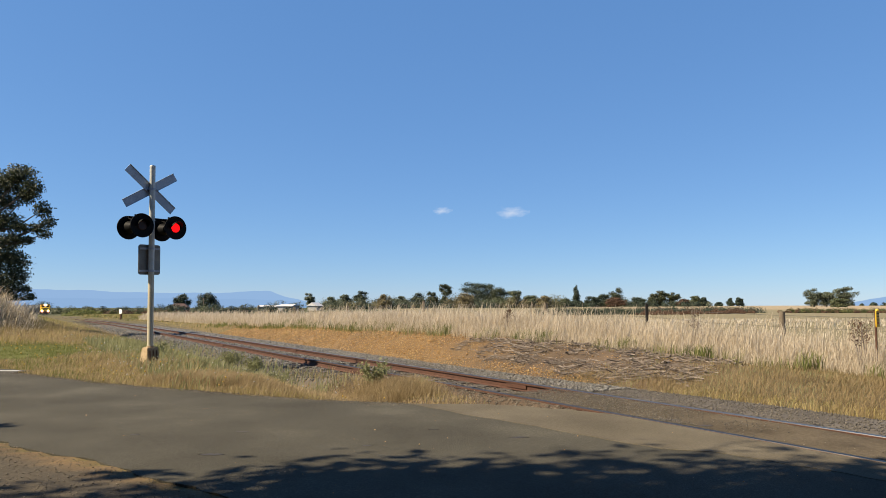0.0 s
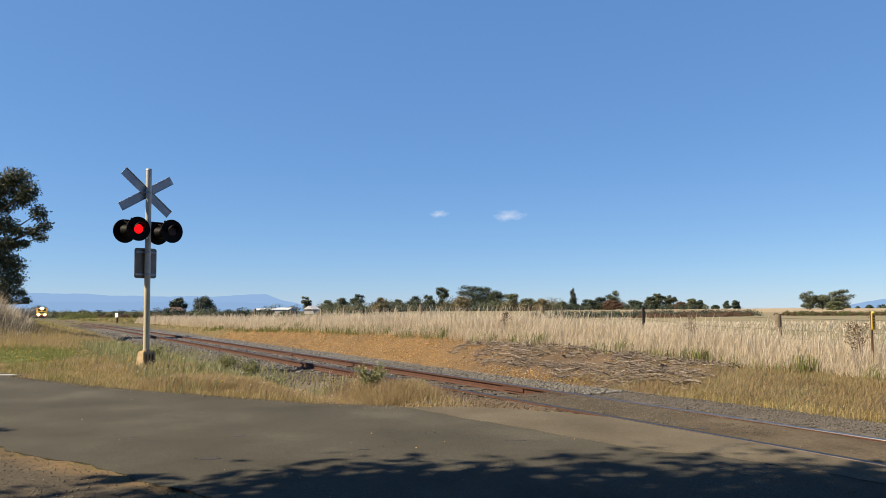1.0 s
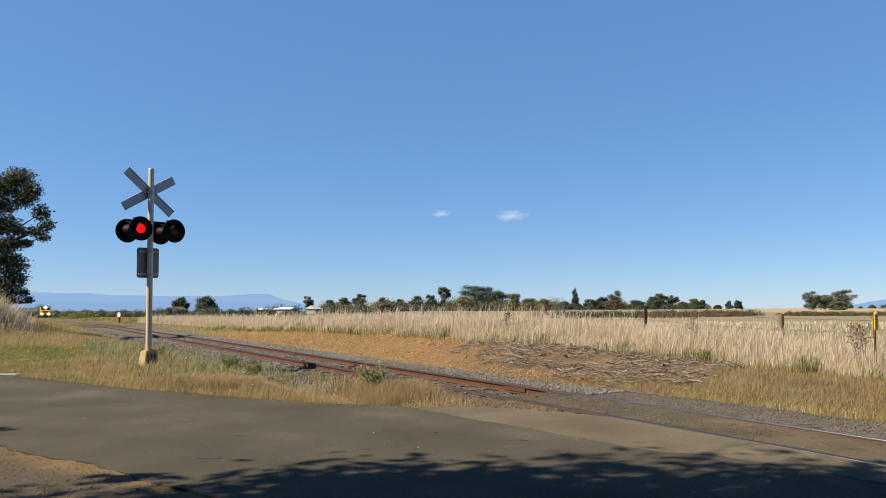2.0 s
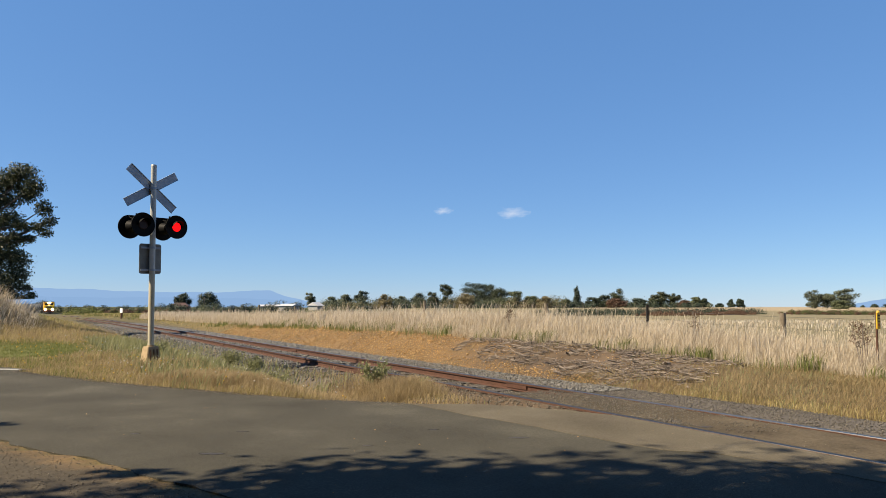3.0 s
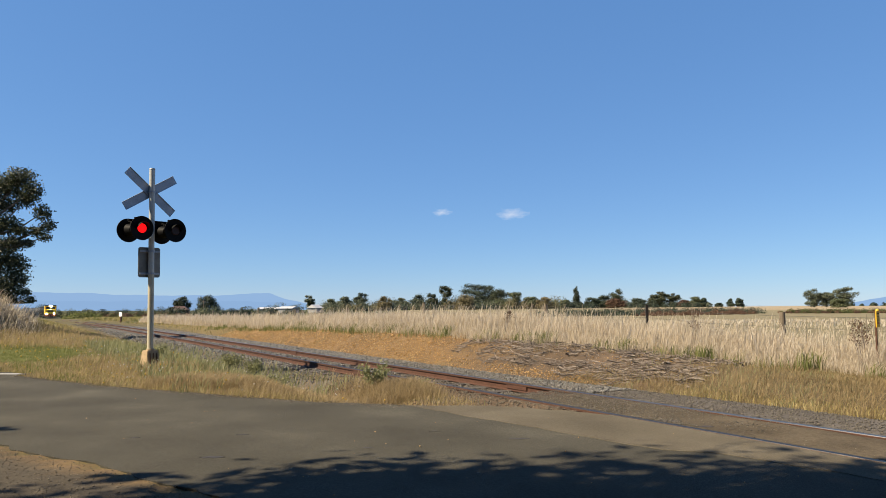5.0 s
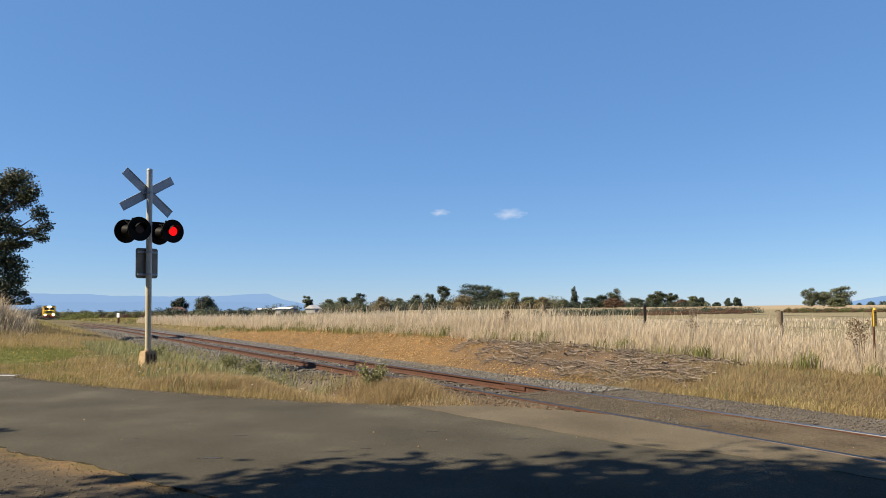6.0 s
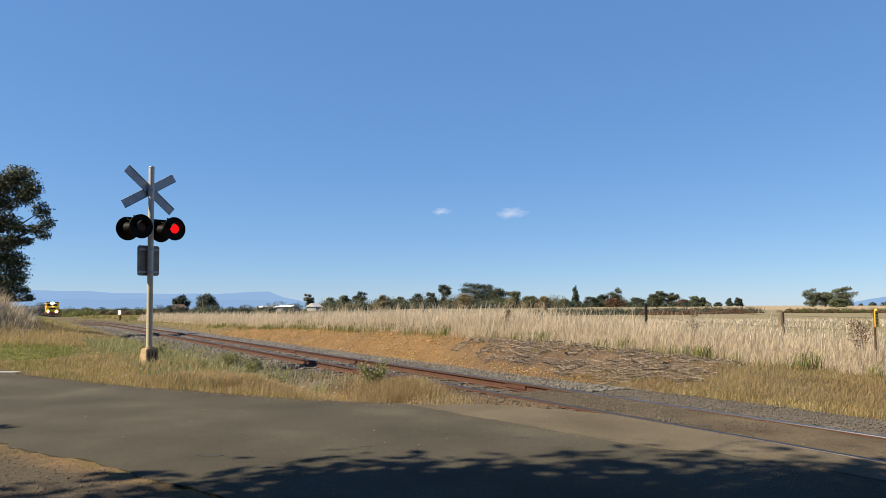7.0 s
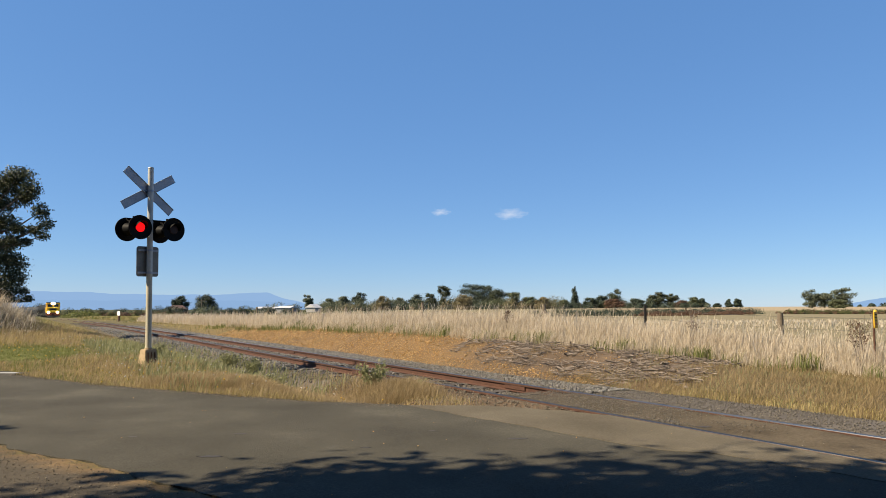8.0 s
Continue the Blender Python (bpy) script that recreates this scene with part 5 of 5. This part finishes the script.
# ---- fence ----
def make_fence():
    stations = [(10.45, 1.13), (14.8, 1.34), (19.5, 1.40), (28.4, 1.54), (37.4, 1.35), (46.5, 1.30), (55.2, 1.42), (70.8, 1.2), (82, 1.1), (3.0, 1.1), (-5.0, 1.1)]
    fence = thing("fence", Matrix(), "post and wire fence along the field's edge", "fence")
    tops = []
    for i, (s, top) in enumerate(stations):
        x, y = xy(s, 9.5)
        z = float(land_z(x, y))
        bm = bmesh.new()
        if i == 1:
            box(bm, (0.07, 0.07, top - z + 0.15), Matrix.Translation((x, y, (top + z - 0.15) / 2)), 0.008)
            part("steel_post", bm, "iron", fence, "dark steel post")
        else:
            rod(bm, (x, y, z - 0.15), (x + 0.02 * math.sin(i * 2.1), y, top), 0.075, 0.07, 12)
            bmesh.ops.bevel(bm, geom=[e for e in bm.edges if abs(e.verts[0].co.z - top) < 0.01 and abs(e.verts[1].co.z - top) < 0.01], offset=0.012, segments=2, affect="EDGES")
            part("post", bm, "post", fence)
        tops.append(Vector((x, y, top)))
    line = tops[:8:-1] + tops[:9]
    for drop in (0.10, 0.38, 0.66):
        bm = bmesh.new()
        for a, b in zip(line, line[1:]):
            m = a.lerp(b, 0.5) - Vector((0, 0, drop + 0.04))
            rod(bm, a - Vector((0, 0, drop)), m, 0.004, seg=4)
            rod(bm, m, b - Vector((0, 0, drop)), 0.004, seg=4)
        part("wire", bm, "wire", fence)


make_fence()


# ---- markers ----
def make_cable_marker():
    x, y = 7.54, 12.2
    z = float(land_z(x, y))
    t = thing("marker_post", Matrix.Translation((x, y, z)) @ pose(0, 0, 0, 0, 1.5, 30), "yellow cable marker post standing in the straw", "marker post")
    top = 1.19 - z
    bm = bmesh.new()
    box(bm, (0.028, 0.028, top - 0.05), Matrix.Translation((0, 0, (top - 0.05) / 2)), 0.004)
    part("stake", bm, "rust", t, "rusty steel stake")
    bm = bmesh.new()
    box(bm, (0.105, 0.022, 0.29), Matrix.Translation((0, -0.03, top - 0.165)), 0.012)
    plate = part("plate", bm, "marker_yellow", t)
    for k, (w, hgt) in enumerate(((0.055, 0.022), (0.06, 0.012), (0.06, 0.012), (0.05, 0.03))):
        bm = bmesh.new()
        box(bm, (w, 0.004, hgt), Matrix.Translation((0, -0.043, top - 0.07 - k * 0.055)))
        part("printed_bar", bm, "loco_red" if k == 3 else "iron", plate)
    bm = bmesh.new()
    rod(bm, (0, -0.03, top - 0.02), (0, -0.03, top + 0.012), 0.03, 0.02, 12)
    part("cap", bm, "marker_yellow", t)


def make_track_board():
    x, y = -36.9, 80.0
    z = float(land_z(x, y))
    t = thing("track_board", Matrix.Translation((x, y, z)) @ pose(0, 0, 0, 0, 0, -35), "white square board on a dark post beside the line", "sign")
    bm = bmesh.new()
    box(bm, (0.22, 0.16, 0.72), Matrix.Translation((0, 0, 0.36)), 0.02)
    part("stand", bm, "rust", t)
    bm = bmesh.new()
    box(bm, (0.50, 0.05, 0.48), Matrix.Translation((0, -0.05, 0.95)), 0.015)
    part("board", bm, "white", t)


make_cable_marker()
make_track_board()


def make_stop_line():
    bm = bmesh.new()
    box(bm, (3.2, 0.17, 0.006), Matrix.Translation((-9.9, 13.86, -0.010)) @ pose(0, 0, 0, 0, 0, -3))
    tagged(part("road_marking", bm, "paint"), "worn white stop line painted on the asphalt", "road marking", kind="structure")


make_stop_line()


def make_dark_patch(x, y, w, d, seed):
    """A thin dark smear with a ragged outline, for tar and for the dark of potholes."""
    rng = random.Random(seed)
    bm = bmesh.new()
    pts = [(w * math.cos(a) * rng.uniform(0.6, 1.1), d * math.sin(a) * rng.uniform(0.5, 1.1)) for a in [k * 2 * math.pi / 22 for k in range(22)]]
    f = bm.faces.new([bm.verts.new((x + p, y + q, -0.0095)) for p, q in pts])
    r = bmesh.ops.extrude_face_region(bm, geom=[f])
    for g in r["geom"]:
        if isinstance(g, bmesh.types.BMVert):
            g.co.z -= 0.004
    bmesh.ops.recalc_face_normals(bm, faces=bm.faces[:])
    tagged(part("dark_patch", bm, "tar"), "thin dark smear on the worn asphalt, for tar and for potholes", "road patch", "tar smears on the road", "structure")


# the last two paint the dark inside potholes beside the rail
for i, (x, y, w, d) in enumerate(((-1.95, 5.98, 0.11, 0.035), (0.72, 6.76, 0.10, 0.03), (-0.68, 6.35, 0.05, 0.02), (-2.0, 7.05, 0.07, 0.02), (-0.1, 7.2, 0.06, 0.02), (-3.0, 6.9, 0.05, 0.02), (2.50, 7.80, 0.13, 0.06), (2.74, 7.42, 0.10, 0.05))):
    make_dark_patch(x, y, w, d, 400 + i)


# ---- single plants ----
def make_tuft(s, v, h, n, seed, mat="green", label="clump of tall green grass by the straw", name="grass_tuft"):
    rng = np.random.default_rng(seed)
    x, y = xy(s, v)
    t = blades(name, x + rng.normal(0, 0.12, n), y + rng.normal(0, 0.10, n), rng.uniform(0.5, 1.0, n) * h, np.full(n, 0.014), mat, label, seed, 0.5, category="plant")
    t["kind"] = "thing"
    t["group"] = "green clumps along the straw"
    return t


for i, (s, v, h) in enumerate(((7.15, 5.15, 0.45), (4.6, 5.6, 0.42), (8.9, 4.6, 0.40), (10.6, 4.3, 0.42), (13.0, 4.1, 0.38), (17.0, 3.8, 0.40), (20.5, 3.8, 0.36), (23.5, 3.9, 0.36), (29.5, 3.9, 0.5), (31.5, 3.9, 0.45))):
    make_tuft(s, v, h, 70, 200 + i)


def make_dock(x, y, h, seed):
    """A dead dock plant: branching brown stalks with clustered seeds."""
    rng = np.random.default_rng(seed)
    t = thing("dock_plant", Matrix.Translation((x, y, float(land_z(x, y)) - 0.02)), "dead brown seeding dock plant among the straw", "plant", "dead dock plants")
    for k in range(4):
        bm = bmesh.new()
        a = rng.uniform(0, 6.28)
        tip = Vector((0.22 * math.cos(a) * rng.random(), 0.22 * math.sin(a) * rng.random(), h * rng.uniform(0.75, 1.0)))
        rod(bm, (0, 0, 0), tip, 0.007, 0.004, 5)
        stem = part("stalk", bm, "twig", t)
        pts = []
        for j in range(9):
            c = tip * rng.uniform(0.55, 1.0) + Vector(rng.normal(0, 0.055, 3))
            pts.append(np.array(c)[None] + rng.normal(0, 0.016, (9, 3)))
        v, f = leaf_cloud(np.concatenate(pts), 0.03, rng)
        seeds = array_mesh("seed_cluster", v, f, "autumn", 4)
        seeds["kind"] = "stuff"
        seeds.parent = stem


make_dock(5.55, 15.4, 1.05, 301)
make_dock(1.75, 19.0, 0.95, 302)
make_dock(7.6, 12.6, 1.0, 303)
make_dock(7.15, 12.0, 0.95, 304)


def make_weed(x, y, h, w, seed):
    rng = np.random.default_rng(seed)
    t = thing("weed_bush", Matrix.Translation((x, y, float(land_z(x, y)) - 0.02)), "grey-green weed with small white flowers beside the rail", "plant", "flowering weeds")
    pts, tips = [], []
    for k in range(16):
        a, r = rng.uniform(0, 6.28), w * 0.5 * math.sqrt(rng.random())
        tip = Vector((r * math.cos(a), r * math.sin(a), h * rng.uniform(0.55, 1.0)))
        bm = bmesh.new()
        rod(bm, (0, 0, 0), tip, 0.006, 0.003, 5)
        part("stem", bm, "weed", t)
        for j in range(22):
            pts.append(np.array(tip * rng.uniform(0.2, 1.0))[None] + rng.normal(0, 0.035, (2, 3)))
        tips.append(np.array(tip)[None] + rng.normal(0, 0.02, (2, 3)))
    v, f = leaf_cloud(np.concatenate(pts), 0.055, rng)
    part_leaves = array_mesh("leaves", v, f, "weed", 4)
    part_leaves.parent = t
    v, f = leaf_cloud(np.concatenate(tips[::2]), 0.035, rng)
    fl = array_mesh("blossoms", v, f, "flower_w", 4)
    fl.parent = t


make_weed(-1.12, 11.45, 0.42, 0.55, 311)
make_weed(-5.3, 17.6, 0.42, 0.7, 312)
make_weed(-4.3, 16.0, 0.32, 0.6, 313)
make_weed(-7.7, 19.0, 0.40, 0.8, 314)
make_weed(-3.2, 13.6, 0.30, 0.5, 315)
make_weed(-0.35, 10.6, 0.14, 0.4, 316)


# ---- far buildings ----
def make_house(name, x, y, w, d, eave, ridge, turn, roof, wall, label, windows):
    z = float(land_z(x, y)) - 0.1
    t = thing(name, Matrix.Translation((x, y, z)) @ pose(0, 0, 0, 0, 0, turn), label, "house" if windows else "shed")
    bm = bmesh.new()
    box(bm, (w, d, eave), Matrix.Translation((0, 0, eave / 2)), 0.03)
    body = part("wall", bm, wall, t)
    bm = bmesh.new()
    o = 0.45
    hip = w * 0.28 if windows else 0.0
    a = [bm.verts.new(p) for p in ((-w / 2 - o, -d / 2 - o, eave), (w / 2 + o, -d / 2 - o, eave), (w / 2 + o, d / 2 + o, eave), (-w / 2 - o, d / 2 + o, eave))]
    b = [bm.verts.new((-w / 2 - o + hip, 0, ridge)), bm.verts.new((w / 2 + o - hip, 0, ridge))]
    for f in ((a[0], a[1], b[1], b[0]), (a[2], a[3], b[0], b[1]), (a[1], a[2], b[1]), (a[3], a[0], b[0]), (a[3], a[2], a[1], a[0])):
        bm.faces.new(f)
    part("roof", bm, roof, t)
    for k in range(windows):
        bm = bmesh.new()
        box(bm, (1.5, 0.08, 1.1), Matrix.Translation((-w / 2 + (k + 0.5) * w / windows, -d / 2 - 0.03, 1.5)), 0.02)
        win = part("window", bm, "white", body)
        bm = bmesh.new()
        box(bm, (1.3, 0.05, 0.9), Matrix.Translation((-w / 2 + (k + 0.5) * w / windows, -d / 2 - 0.06, 1.5)))
        part("pane", bm, "glass", win)
    return t


make_house("house", -128.5, 340, 8.6, 8, 2.6, 4.5, 12, "roof_red", "wall_brick", "low brick house with a red tiled roof among trees", 3)
make_house("shed", -73, 330, 7, 7, 2.3, 3.3, -18, "roof_white", "wall_white", "white gabled farm shed across the plain", 0)
make_house("shed", -58.3, 318, 4.4, 5, 2.1, 3.7, 64, "roof_white", "wall_white", "pale steel shed beside a gum tree", 0)
make_house("shed", -84, 338, 9, 7, 2.2, 3.1, -6, "roof_white", "wall_white", "long low white farm shed", 0)


def make_power_pole(x, y, h):
    t = thing("power_pole", Matrix.Translation((x, y, float(land_z(x, y)))), "grey timber power pole near the brick house", "power pole")
    bm = bmesh.new()
    rod(bm, (0, 0, -0.3), (0, 0, h), 0.2, 0.14, 10)
    part("pole", bm, "post", t)
    bm = bmesh.new()
    box(bm, (1.8, 0.12, 0.14), Matrix.Translation((0, 0, h - 0.5)), 0.01)
    part("cross_arm", bm, "post", t)


make_power_pole(-103, 300, 6.6)


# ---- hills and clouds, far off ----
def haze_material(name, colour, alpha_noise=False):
    """Distance: hills and clouds glow; daylight and the air's haze are put into their colour."""
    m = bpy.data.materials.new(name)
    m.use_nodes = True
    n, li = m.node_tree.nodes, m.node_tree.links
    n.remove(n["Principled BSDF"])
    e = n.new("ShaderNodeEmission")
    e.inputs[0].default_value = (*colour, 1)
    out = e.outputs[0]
    if alpha_noise:
        co = n.new("ShaderNodeTexCoord")
        sub = n.new("ShaderNodeVectorMath")
        sub.operation = "LENGTH"
        li.new(co.outputs["Object"], sub.inputs[0])
        no = n.new("ShaderNodeTexNoise")
        no.inputs["Scale"].default_value, no.inputs["Detail"].default_value = 1.5, 6
        li.new(co.outputs["Object"], no.inputs["Vector"])
        ma = n.new("ShaderNodeMath")
        ma.operation = "SUBTRACT"
        li.new(no.outputs[0], ma.inputs[0])
        sc = n.new("ShaderNodeMath")
        sc.operation = "MULTIPLY"
        sc.inputs[1].default_value = 0.55
        li.new(sub.outputs["Value"], sc.inputs[0])
        li.new(sc.outputs[0], ma.inputs[1])
        gain = n.new("ShaderNodeMath")
        gain.operation, gain.use_clamp = "MULTIPLY", True
        gain.inputs[1].default_value = 1.25
        li.new(ma.outputs[0], gain.inputs[0])
        tr = n.new("ShaderNodeBsdfTransparent")
        mx = n.new("ShaderNodeMixShader")
        li.new(gain.outputs[0], mx.inputs[0])
        li.new(tr.outputs[0], mx.inputs[1])
        li.new(out, mx.inputs[2])
        out = mx.outputs[0]
    li.new(out, n["Material Output"].inputs[0])
    M[name] = m


# the hills' blue is the haze of the air, painted in as glow
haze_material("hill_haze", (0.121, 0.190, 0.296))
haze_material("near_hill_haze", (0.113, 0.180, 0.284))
haze_material("cloud_white", (0.28, 0.31, 0.37), True)


def make_hills(name, dist, xs, hs, mat, label):
    fx = np.linspace(xs[0], xs[-1], 160)
    fh = np.interp(fx, xs, hs) + 1.5 * np.sin(fx * 0.02) + 0.8 * np.sin(fx * 0.071 + 1)
    v = np.concatenate([np.stack([fx, np.full(160, dist), fh], 1), np.stack([fx, np.full(160, dist - 5), np.full(160, -40.0)], 1)])
    i = np.arange(159)
    tagged(array_mesh(name, v, np.stack([i, i + 160, i + 161, i + 1], 1), mat, 4), label, "hills", kind="structure")


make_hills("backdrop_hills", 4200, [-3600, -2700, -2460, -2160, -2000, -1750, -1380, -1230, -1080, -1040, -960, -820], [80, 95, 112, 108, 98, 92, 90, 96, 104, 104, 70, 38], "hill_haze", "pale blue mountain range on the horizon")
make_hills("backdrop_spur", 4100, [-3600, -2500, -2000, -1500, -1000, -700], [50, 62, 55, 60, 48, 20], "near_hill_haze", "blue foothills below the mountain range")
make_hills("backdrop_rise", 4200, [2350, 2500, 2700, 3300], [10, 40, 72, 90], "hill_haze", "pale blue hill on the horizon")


def make_cloud(x, z, w, h):
    bm = bmesh.new()
    bmesh.ops.create_grid(bm, x_segments=8, y_segments=8, size=1.0, matrix=Matrix.Rotation(radians(90), 4, "X"))
    ob = part("cloud", bm, "cloud_white")
    ob.matrix_basis = Matrix.Translation((x, 4000, z)) @ Matrix.Diagonal((w, 1, h, 1))
    tagged(ob, "small thin white cloud in the blue sky", "cloud", "small clouds", "structure")


make_cloud(400, 553, 105, 38)
make_cloud(-5, 563, 62, 24)


# ---- what moves ----
def on_line(s):
    """A vehicle's pose with its front s metres along the line, coming towards the camera."""
    x, y = xy(s, curve_off(s))
    bend = math.degrees(math.atan((curve_off(s + 5) - curve_off(s - 5)) / 10))
    slope = math.degrees(math.atan2(float(line_z(y + 5) - line_z(y - 5)), 10 / 0.856))
    return pose(x, y, float(line_z(y)), 0, slope, math.degrees(math.atan2(-ALONG[1], -ALONG[0])) - bend)


def train_front(t):
    return 282.0 - 11.05 * t


def motions():
    times = [i * 0.5 for i in range(17)]
    walk(LOCO, [(t, on_line(train_front(t))) for t in times])
    for k, w in enumerate(WAGONS):
        walk(w, [(t, on_line(train_front(t) + 16.2 + 13.9 * k)) for t in times])
    # the two lamps flash in turn; each lens takes a tenth of a second to turn over
    swaps = [0.45, 1.20, 1.90, 2.65, 3.33, 4.08, 4.80, 5.53, 6.25, 6.94, 7.70]
    for lens, lit in ((LENSES[0], False), (LENSES[1], True)):
        a = 0 if lit else 180
        rows = [(0.0, pose(0, 0, 0, 0, 0, a))]
        for t in swaps:
            for k in range(-1, 5):
                rows.append((t - 0.05 + k / 30, pose(0, 0, 0, 0, 0, a + 60 * min(3, max(0, k)))))
            a += 180
        rows.append((8.0, pose(0, 0, 0, 0, 0, a)))
        walk(lens, rows)


motions()
